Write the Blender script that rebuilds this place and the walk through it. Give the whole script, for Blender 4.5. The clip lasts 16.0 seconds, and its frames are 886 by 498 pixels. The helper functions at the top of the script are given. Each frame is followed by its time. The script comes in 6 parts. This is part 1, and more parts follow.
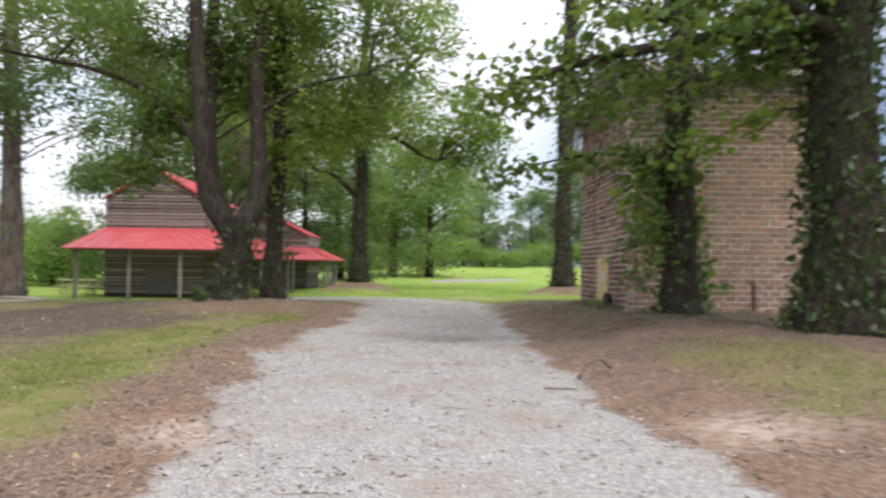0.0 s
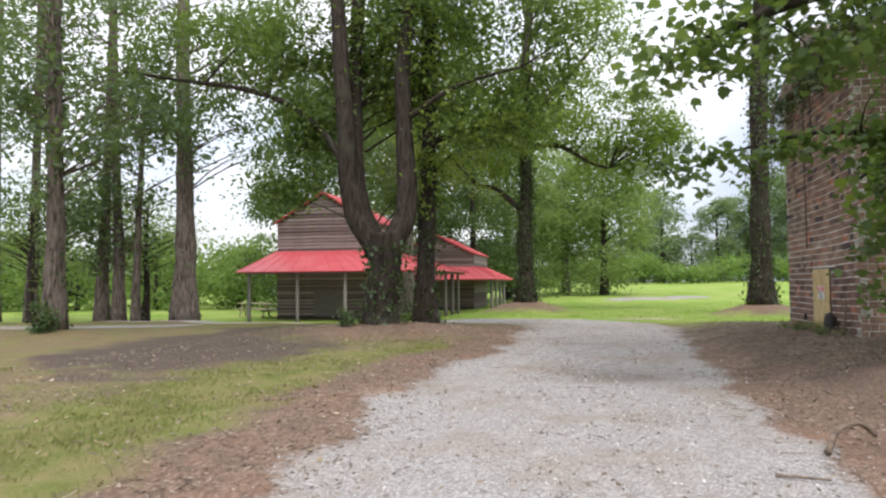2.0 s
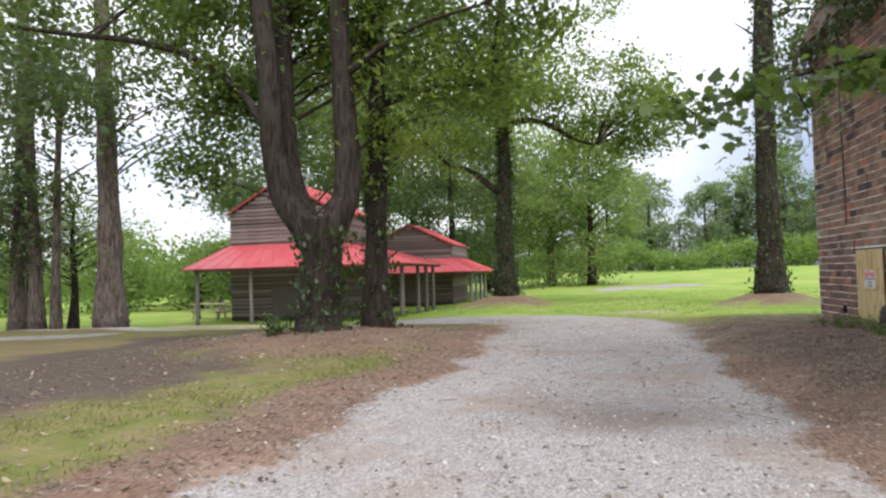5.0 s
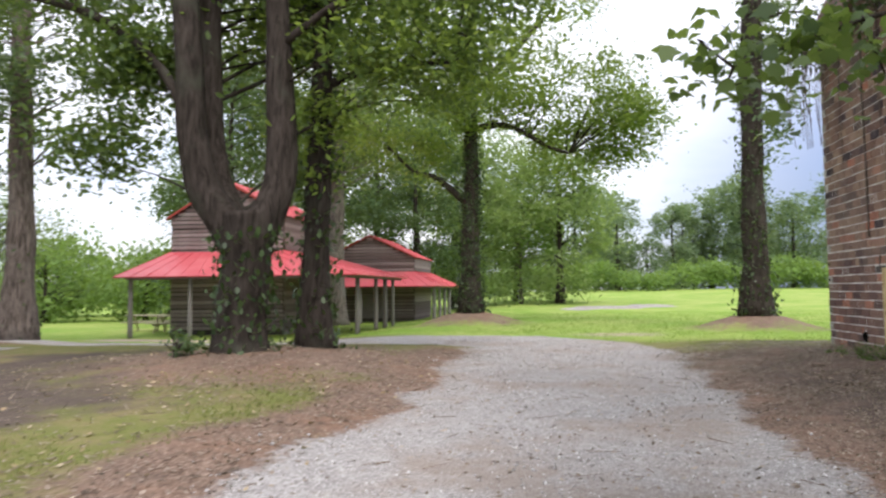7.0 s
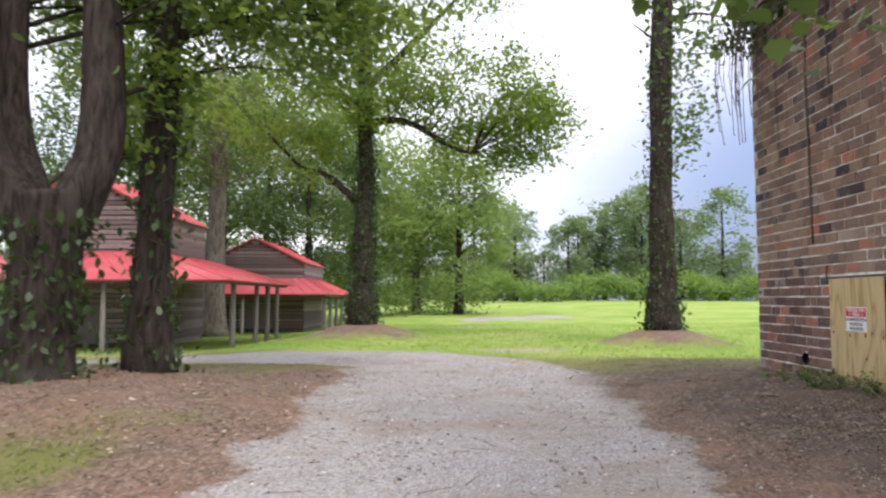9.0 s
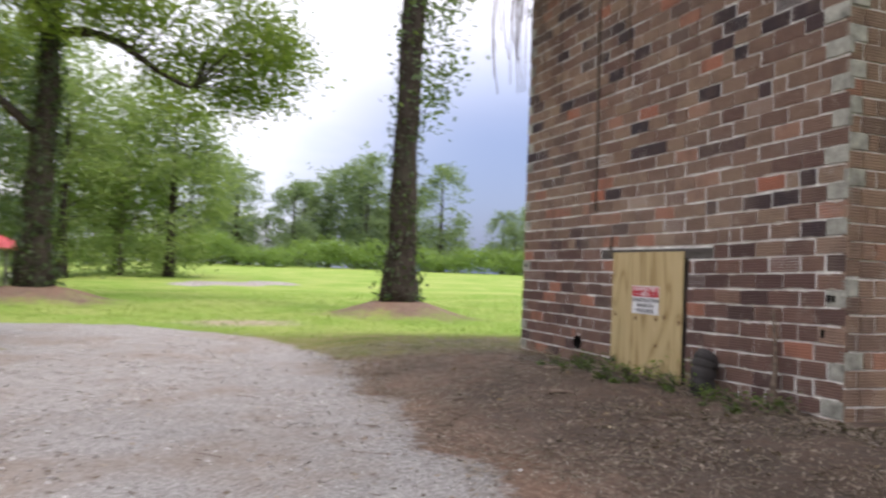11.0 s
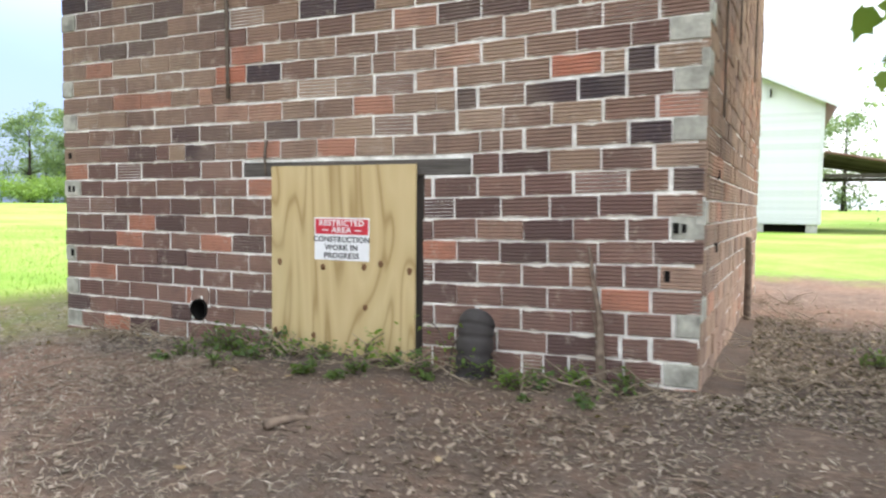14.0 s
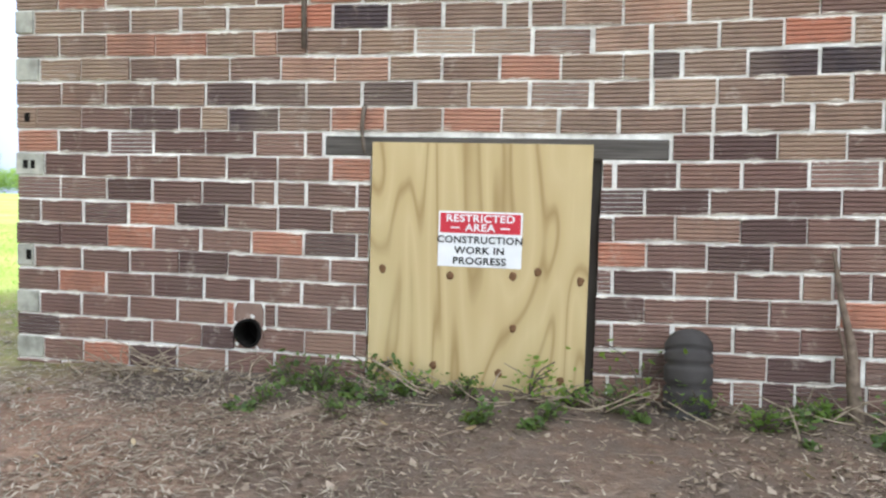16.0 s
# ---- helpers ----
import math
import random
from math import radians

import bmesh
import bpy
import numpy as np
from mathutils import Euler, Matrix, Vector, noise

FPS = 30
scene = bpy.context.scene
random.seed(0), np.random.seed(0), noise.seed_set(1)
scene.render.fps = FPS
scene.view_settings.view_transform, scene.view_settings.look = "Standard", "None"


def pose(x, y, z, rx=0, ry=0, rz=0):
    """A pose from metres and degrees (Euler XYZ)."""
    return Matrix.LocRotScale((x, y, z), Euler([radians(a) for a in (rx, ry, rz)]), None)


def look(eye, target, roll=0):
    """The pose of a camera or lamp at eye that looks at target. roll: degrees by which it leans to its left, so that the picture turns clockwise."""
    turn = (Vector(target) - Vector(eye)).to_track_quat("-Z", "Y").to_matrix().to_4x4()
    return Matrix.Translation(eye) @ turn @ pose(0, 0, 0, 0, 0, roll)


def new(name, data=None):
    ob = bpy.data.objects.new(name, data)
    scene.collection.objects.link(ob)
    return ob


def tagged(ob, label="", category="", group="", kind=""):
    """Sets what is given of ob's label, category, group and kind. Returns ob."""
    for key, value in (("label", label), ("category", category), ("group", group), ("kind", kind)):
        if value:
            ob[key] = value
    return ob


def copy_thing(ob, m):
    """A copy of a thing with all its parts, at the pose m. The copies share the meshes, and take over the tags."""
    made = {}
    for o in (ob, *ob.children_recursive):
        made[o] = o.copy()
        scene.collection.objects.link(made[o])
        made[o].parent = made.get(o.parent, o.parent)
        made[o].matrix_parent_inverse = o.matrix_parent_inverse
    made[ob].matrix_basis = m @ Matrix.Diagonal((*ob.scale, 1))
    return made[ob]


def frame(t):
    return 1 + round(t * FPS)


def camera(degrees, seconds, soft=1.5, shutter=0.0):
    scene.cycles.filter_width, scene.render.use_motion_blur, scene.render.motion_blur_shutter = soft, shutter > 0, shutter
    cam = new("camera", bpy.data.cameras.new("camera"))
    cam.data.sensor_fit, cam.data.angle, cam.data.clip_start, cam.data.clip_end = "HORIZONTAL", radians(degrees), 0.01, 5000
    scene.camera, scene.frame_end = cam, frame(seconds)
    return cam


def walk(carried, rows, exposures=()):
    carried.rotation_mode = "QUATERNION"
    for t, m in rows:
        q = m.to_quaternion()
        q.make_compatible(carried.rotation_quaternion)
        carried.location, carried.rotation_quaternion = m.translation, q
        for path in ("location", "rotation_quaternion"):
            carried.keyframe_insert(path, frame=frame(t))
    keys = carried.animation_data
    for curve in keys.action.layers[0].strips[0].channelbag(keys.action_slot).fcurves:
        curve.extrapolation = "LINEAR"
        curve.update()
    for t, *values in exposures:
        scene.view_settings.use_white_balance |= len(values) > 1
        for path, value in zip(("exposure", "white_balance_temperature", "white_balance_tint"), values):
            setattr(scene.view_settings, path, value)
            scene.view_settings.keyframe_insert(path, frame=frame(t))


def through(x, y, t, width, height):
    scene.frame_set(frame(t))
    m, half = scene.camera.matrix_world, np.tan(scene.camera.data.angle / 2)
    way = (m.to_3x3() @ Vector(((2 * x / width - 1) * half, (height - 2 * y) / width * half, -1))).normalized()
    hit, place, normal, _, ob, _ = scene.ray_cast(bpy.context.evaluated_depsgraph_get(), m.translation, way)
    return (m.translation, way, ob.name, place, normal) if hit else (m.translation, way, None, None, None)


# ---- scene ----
cam = camera(64.1, 16.0, soft=2.3, shutter=0.4)
PATH = [
    (0, (-0.283, -0.968, 1.319), (-0.242, 1.031, 1.365), 0.7),
    (0.5, (-0.235, -0.232, 1.313), (-0.504, 1.75, 1.345), -0.1),
    (1, (-0.181, 0.303, 1.332), (-0.618, 2.254, 1.357), -0.5),
    (1.5, (-0.149, 0.874, 1.322), (-0.605, 2.821, 1.359), -2.3),
    (2, (-0.117, 1.376, 1.327), (-0.562, 3.323, 1.424), -0.4),
    (2.5, (-0.132, 1.979, 1.322), (-0.66, 3.907, 1.387), -3.8),
    (3, (-0.1, 2.575, 1.326), (-0.58, 4.516, 1.364), -1.4),
    (3.5, (-0.102, 3.141, 1.327), (-0.583, 5.083, 1.339), -1.0),
    (4, (-0.11, 3.731, 1.328), (-0.58, 5.675, 1.326), -0.2),
    (4.5, (-0.142, 4.355, 1.331), (-0.591, 6.304, 1.355), -1.8),
    (4.7, (-0.161, 4.58, 1.356), (-0.579, 6.535, 1.405), -2.2),
    (6.8, (-0.422, 6.97, 1.27), (-0.846, 8.921, 1.39), 0.2),
    (7, (-0.418, 7.246, 1.283), (-0.735, 9.217, 1.402), -0.5),
    (7.5, (-0.418, 7.86, 1.299), (-0.689, 9.836, 1.451), -1.0),
    (8, (-0.45, 8.416, 1.304), (-0.694, 10.394, 1.47), -0.7),
    (8.2, (-0.435, 8.65, 1.286), (-0.648, 10.632, 1.452), -0.5),
    (10.3, (-0.419, 11.251, 1.32), (-0.049, 13.214, 1.413), 1.8),
    (10.5, (-0.374, 11.524, 1.294), (0.07, 13.472, 1.383), 2.2),
    (11, (-0.263, 12.174, 1.279), (0.458, 14.038, 1.345), 2.3),
    (11.5, (-0.119, 12.802, 1.264), (1.016, 14.449, 1.303), 2.2),
    (12, (0.005, 13.418, 1.267), (1.455, 14.795, 1.263), 3.0),
    (12.5, (0.099, 13.975, 1.284), (1.733, 15.126, 1.224), 0.8),
    (13, (0.165, 14.566, 1.3), (1.857, 15.624, 1.171), 0.8),
    (13.5, (0.239, 15.137, 1.297), (2.018, 16.039, 1.147), 0.6),
    (14, (0.332, 15.732, 1.301), (2.141, 16.576, 1.183), 0.6),
    (14.5, (0.37, 16.317, 1.239), (2.223, 17.064, 1.152), 1.2),
    (15, (0.493, 16.888, 1.227), (2.378, 17.555, 1.147), 0.5),
    (15.5, (0.583, 17.467, 1.226), (2.504, 18.015, 1.13), 1.3),
    (16, (0.742, 17.979, 1.241), (2.706, 18.338, 1.122), 1.7),
]
walk(cam, [(t, look(eye, target, roll)) for t, eye, target, roll in PATH],
     [(0, 0.32, 6550, 13), (7, 0.47, 6450, 16), (8, 0.52, 6450, 17), (10.5, 0.46, 6550, 20), (11.2, 0.45, 6600, 20), (12, 0.88, 6650, 16), (12.5, 1.22, 6350, 11), (14, 1.32, 6350, 11), (16, 1.5, 6180, 9)])

# ---- light ----
SUN_EL, SUN_AZ = 58.0, 150.0
world = bpy.data.worlds.new("overcast_sky")
scene.world = world
world.use_nodes = True
wt = world.node_tree
wt.nodes.clear()


def wnode(kind, **values):
    n = wt.nodes.new(kind)
    for key, value in values.items():
        n.inputs[key].default_value = value
    return n


sky = wt.nodes.new("ShaderNodeTexSky")
sky.sky_type = "NISHITA"
sky.sun_disc = False
sky.sun_elevation, sky.sun_rotation = radians(SUN_EL), radians(SUN_AZ)
sky.dust_density = 3.0
coords = wt.nodes.new("ShaderNodeTexCoord")
stretch = wt.nodes.new("ShaderNodeMapping")
stretch.inputs["Scale"].default_value = (1.6, 1.6, 5.0)
wt.links.new(coords.outputs["Generated"], stretch.inputs["Vector"])
puffs = wnode("ShaderNodeTexNoise", Scale=1.5, Detail=6.0, Roughness=0.55)
wt.links.new(stretch.outputs[0], puffs.inputs["Vector"])
tone = wt.nodes.new("ShaderNodeValToRGB")
tone.color_ramp.elements[0].position, tone.color_ramp.elements[0].color = 0.30, (0.62, 0.72, 0.90, 1)
tone.color_ramp.elements[1].position, tone.color_ramp.elements[1].color = 0.55, (1.0, 1.0, 1.0, 1)
wt.links.new(puffs.outputs["Fac"], tone.inputs["Fac"])
# a rain cloud low in the north-east
split = wt.nodes.new("ShaderNodeSeparateXYZ")
wt.links.new(coords.outputs["Generated"], split.inputs[0])
toward = wt.nodes.new("ShaderNodeVectorMath")
toward.operation = "DOT_PRODUCT"
toward.inputs[1].default_value = (0.52, 0.85, 0.0)
wt.links.new(coords.outputs["Generated"], toward.inputs[0])
side = wnode("ShaderNodeMapRange", **{"From Min": 0.86, "From Max": 0.985})
side.interpolation_type = "SMOOTHSTEP"
wt.links.new(toward.outputs["Value"], side.inputs["Value"])
wave = wt.nodes.new("ShaderNodeMath")
wave.operation = "MULTIPLY_ADD"
wave.inputs[1].default_value = -0.16
wt.links.new(puffs.outputs["Fac"], wave.inputs[0])
wt.links.new(split.outputs["Z"], wave.inputs[2])
low = wnode("ShaderNodeMapRange", **{"From Min": 0.38, "From Max": 0.10})
low.interpolation_type = "SMOOTHSTEP"
wt.links.new(wave.outputs[0], low.inputs["Value"])
bank = wt.nodes.new("ShaderNodeMath")
bank.operation = "MULTIPLY"
wt.links.new(side.outputs[0], bank.inputs[0])
wt.links.new(low.outputs[0], bank.inputs[1])
rain = wt.nodes.new("ShaderNodeMix")
rain.data_type = "RGBA"
rain.inputs[7].default_value = (0.17, 0.23, 0.40, 1)
wt.links.new(bank.outputs[0], rain.inputs[0])
wt.links.new(tone.outputs[0], rain.inputs[6])
clouds = wnode("ShaderNodeBackground", Strength=0.95)
# an overcast sky is brighter overhead than at the horizon
dome = wnode("ShaderNodeMapRange", **{"From Min": 0.0, "From Max": 0.8, "To Min": 0.74, "To Max": 1.42})
wt.links.new(split.outputs["Z"], dome.inputs["Value"])
graded = wt.nodes.new("ShaderNodeVectorMath")
graded.operation = "SCALE"
wt.links.new(rain.outputs[2], graded.inputs[0])
wt.links.new(dome.outputs[0], graded.inputs["Scale"])
wt.links.new(graded.outputs[0], clouds.inputs["Color"])
blue = wnode("ShaderNodeBackground", Strength=0.06)
wt.links.new(sky.outputs[0], blue.inputs["Color"])
both = wt.nodes.new("ShaderNodeAddShader")
out = wt.nodes.new("ShaderNodeOutputWorld")
wt.links.new(clouds.outputs[0], both.inputs[0])
wt.links.new(blue.outputs[0], both.inputs[1])
wt.links.new(both.outputs[0], out.inputs[0])

sun_data = bpy.data.lights.new("sun", "SUN")
sun_data.energy, sun_data.angle, sun_data.color = 1.3, radians(14), (1.0, 0.96, 0.9)
sun = new("sun", sun_data)
sun.matrix_world = look((0, 0, 60), (60 * math.cos(radians(SUN_EL)) * -math.sin(radians(SUN_AZ)), 60 * math.cos(radians(SUN_EL)) * -math.cos(radians(SUN_AZ)), 60 - 60 * math.sin(radians(SUN_EL))))


# ---- materials ----
class Nodes:
    """A small wrapper that builds one node material."""

    def __init__(self, name, rough=0.8, metal=0.0, spec=0.3):
        self.mat = bpy.data.materials.new(name)
        self.mat.use_nodes = True
        self.tree = self.mat.node_tree
        self.shader = self.tree.nodes["Principled BSDF"]
        self.shader.inputs["Roughness"].default_value = rough
        self.shader.inputs["Metallic"].default_value = metal
        self.shader.inputs["Specular IOR Level"].default_value = spec
        self.pos = self.tree.nodes.new("ShaderNodeTexCoord").outputs["Object"]
        self.world = None

    def link(self, a, b):
        self.tree.links.new(a, b)

    def place(self):
        if self.world is None:
            self.world = self.tree.nodes.new("ShaderNodeNewGeometry").outputs["Position"]
        return self.world

    def scaled(self, scale, src=None, rot=(0, 0, 0)):
        n = self.tree.nodes.new("ShaderNodeMapping")
        n.inputs["Scale"].default_value = scale
        n.inputs["Rotation"].default_value = [radians(a) for a in rot]
        self.link(src or self.pos, n.inputs["Vector"])
        return n.outputs[0]

    def noise(self, scale, detail=4.0, src=None, rough=0.6, warp=0.0):
        n = self.tree.nodes.new("ShaderNodeTexNoise")
        n.inputs["Scale"].default_value, n.inputs["Detail"].default_value = scale, detail
        n.inputs["Roughness"].default_value, n.inputs["Distortion"].default_value = rough, warp
        self.link(src or self.pos, n.inputs["Vector"])
        return n.outputs["Fac"]

    def cells(self, scale, src=None, out="Distance", feature="F1"):
        n = self.tree.nodes.new("ShaderNodeTexVoronoi")
        n.feature = feature
        n.inputs["Scale"].default_value = scale
        self.link(src or self.pos, n.inputs["Vector"])
        return n.outputs[out]

    def ramp(self, value, *stops):
        n = self.tree.nodes.new("ShaderNodeValToRGB")
        while len(n.color_ramp.elements) < len(stops):
            n.color_ramp.elements.new(0.5)
        for e, (at, c) in zip(n.color_ramp.elements, stops):
            e.position, e.color = at, (*c, 1) if len(c) == 3 else c
        self.link(value, n.inputs[0])
        return n.outputs[0]

    def mix(self, fac, a, b, mode="MIX"):
        n = self.tree.nodes.new("ShaderNodeMix")
        n.data_type, n.blend_type = "RGBA", mode
        for at, v in ((0, fac), (6, a), (7, b)):
            if isinstance(v, (int, float)):
                n.inputs[at].default_value = v
            elif isinstance(v, tuple):
                n.inputs[at].default_value = (*v, 1)
            else:
                self.link(v, n.inputs[at])
        return n.outputs[2]

    def math(self, op, a, b=0.0, c=0.0):
        n = self.tree.nodes.new("ShaderNodeMath")
        n.operation = op
        for at, v in enumerate((a, b, c)):
            if isinstance(v, (int, float)):
                n.inputs[at].default_value = v
            else:
                self.link(v, n.inputs[at])
        return n.outputs[0]

    def step(self, v, lo, hi):
        n = self.tree.nodes.new("ShaderNodeMapRange")
        n.interpolation_type = "SMOOTHSTEP"
        n.inputs["From Min"].default_value, n.inputs["From Max"].default_value = lo, hi
        self.link(v, n.inputs["Value"])
        return n.outputs[0]

    def attr(self, name):
        n = self.tree.nodes.new("ShaderNodeAttribute")
        n.attribute_name = name
        return n.outputs["Fac"]

    def random(self):
        return self.tree.nodes.new("ShaderNodeObjectInfo").outputs["Random"]

    def island(self):
        return self.tree.nodes.new("ShaderNodeNewGeometry").outputs["Random Per Island"]

    def colour(self, c):
        if isinstance(c, tuple):
            self.shader.inputs["Base Color"].default_value = (*c, 1)
        else:
            self.link(c, self.shader.inputs["Base Color"])
        return self

    def bump(self, height, strength=0.4, distance=0.01):
        n = self.tree.nodes.new("ShaderNodeBump")
        n.inputs["Strength"].default_value, n.inputs["Distance"].default_value = strength, distance
        self.link(height, n.inputs["Height"])
        self.link(n.outputs[0], self.shader.inputs["Normal"])
        return self


def bark_material(name, dark, light, lichen):
    m = Nodes(name, rough=0.95, spec=0.1)
    grain = m.noise(9.0, 5, m.scaled((1.6, 1.6, 0.28)), warp=0.6)
    blotch = m.noise(1.3, 3)
    c = m.ramp(grain, (0.35, dark), (0.65, light))
    c = m.mix(m.step(blotch, 0.52, 0.72), c, lichen)
    m.colour(c)
    return m.bump(grain, 0.9, 0.04).mat


def leaf_material(name, tones, through=0.35, gloss=0.45, clump=0.5):
    m = Nodes(name, rough=gloss, spec=0.35)
    one = m.island()
    patch = m.noise(clump, 2, m.place())
    v = m.math("MULTIPLY_ADD", one, 0.6, m.math("MULTIPLY", patch, 0.5))
    c = m.ramp(v, (0.2, tones[0]), (0.5, tones[1]), (0.85, tones[2]))
    m.colour(c)
    glow = m.tree.nodes.new("ShaderNodeBsdfTranslucent")
    m.link(m.mix(0.5, c, (0.30, 0.42, 0.05), "MIX"), glow.inputs["Color"])
    blend = m.tree.nodes.new("ShaderNodeMixShader")
    blend.inputs[0].default_value = through
    m.link(m.shader.outputs[0], blend.inputs[1])
    m.link(glow.outputs[0], blend.inputs[2])
    m.link(blend.outputs[0], m.tree.nodes["Material Output"].inputs["Surface"])
    return m.mat


BARK_OAK = bark_material("oak_bark", (0.02, 0.016, 0.013), (0.068, 0.056, 0.047), (0.06, 0.06, 0.045))
BARK_GREY = bark_material("grey_bark", (0.07, 0.06, 0.05), (0.22, 0.195, 0.165), (0.2, 0.19, 0.16))
BARK_PINE = bark_material("pine_bark", (0.05, 0.041, 0.035), (0.21, 0.172, 0.148), (0.19, 0.165, 0.145))
BARK_DARK = bark_material("ivied_bark", (0.018, 0.016, 0.013), (0.07, 0.058, 0.046), (0.06, 0.07, 0.045))
LEAF_OAK = leaf_material("oak_leaves", ((0.036, 0.072, 0.026), (0.076, 0.132, 0.04), (0.145, 0.215, 0.062)), 0.42)
LEAF_PINE = leaf_material("pine_needles", ((0.042, 0.078, 0.043), (0.08, 0.13, 0.07), (0.13, 0.185, 0.098)), 0.4, 0.55)
# haze is put into the leaf colour of these two: paler, the far one bluish
LEAF_FAR_HAZED = leaf_material("hazed_distant_leaves", ((0.1, 0.16, 0.1), (0.16, 0.235, 0.14), (0.23, 0.3, 0.175)), 0.5, 0.7, 0.12)
LEAF_BACK_HAZED = leaf_material("hazed_background_leaves", ((0.11, 0.18, 0.075), (0.205, 0.295, 0.115), (0.32, 0.40, 0.165)), 0.62, 0.6, 0.25)
LEAF_LIGHT = leaf_material("sunlit_leaves", ((0.08, 0.135, 0.03), (0.15, 0.225, 0.048), (0.25, 0.33, 0.075)), 0.6)
LEAF_DEEP = leaf_material("deep_green_leaves", ((0.034, 0.07, 0.034), (0.064, 0.118, 0.052), (0.115, 0.18, 0.072)), 0.36, 0.6, 0.3)
LEAF_IVY = leaf_material("ivy_leaves", ((0.015, 0.035, 0.012), (0.03, 0.06, 0.018), (0.06, 0.1, 0.03)), 0.15, 0.4, 1.5)
LEAF_BROAD = leaf_material("broad_leaves", ((0.07, 0.145, 0.04), (0.125, 0.23, 0.055), (0.22, 0.335, 0.085)), 0.62, 0.4, 1.0)
LEAF_YOUNG = leaf_material("young_leaves", ((0.1, 0.19, 0.03), (0.17, 0.28, 0.045), (0.26, 0.36, 0.06)), 0.45, 0.45, 1.0)
LEAF_HEDGE = leaf_material("hedge_leaves", ((0.10, 0.18, 0.05), (0.16, 0.27, 0.07), (0.23, 0.35, 0.09)), 0.5, 0.6, 0.2)
LEAF_DEAD = leaf_material("dead_leaves", ((0.07, 0.05, 0.037), (0.165, 0.12, 0.09), (0.38, 0.31, 0.245)), 0.1, 0.8, 2.0)
LEAF_STRAW = leaf_material("dry_straw", ((0.12, 0.095, 0.075), (0.25, 0.205, 0.165), (0.47, 0.41, 0.345)), 0.15, 0.85, 2.5)
LEAF_FALLEN = leaf_material("fallen_leaves", ((0.16, 0.1, 0.05), (0.34, 0.25, 0.14), (0.5, 0.42, 0.3)), 0.15, 0.8, 3.0)
LEAF_GRASS = leaf_material("grass_blades", ((0.09, 0.115, 0.03), (0.155, 0.18, 0.045), (0.27, 0.25, 0.11)), 0.35, 0.6, 0.9)
LEAF_LAWN = leaf_material("lawn_blades", ((0.105, 0.195, 0.028), (0.175, 0.30, 0.043), (0.27, 0.385, 0.066)), 0.35, 0.6, 0.3)


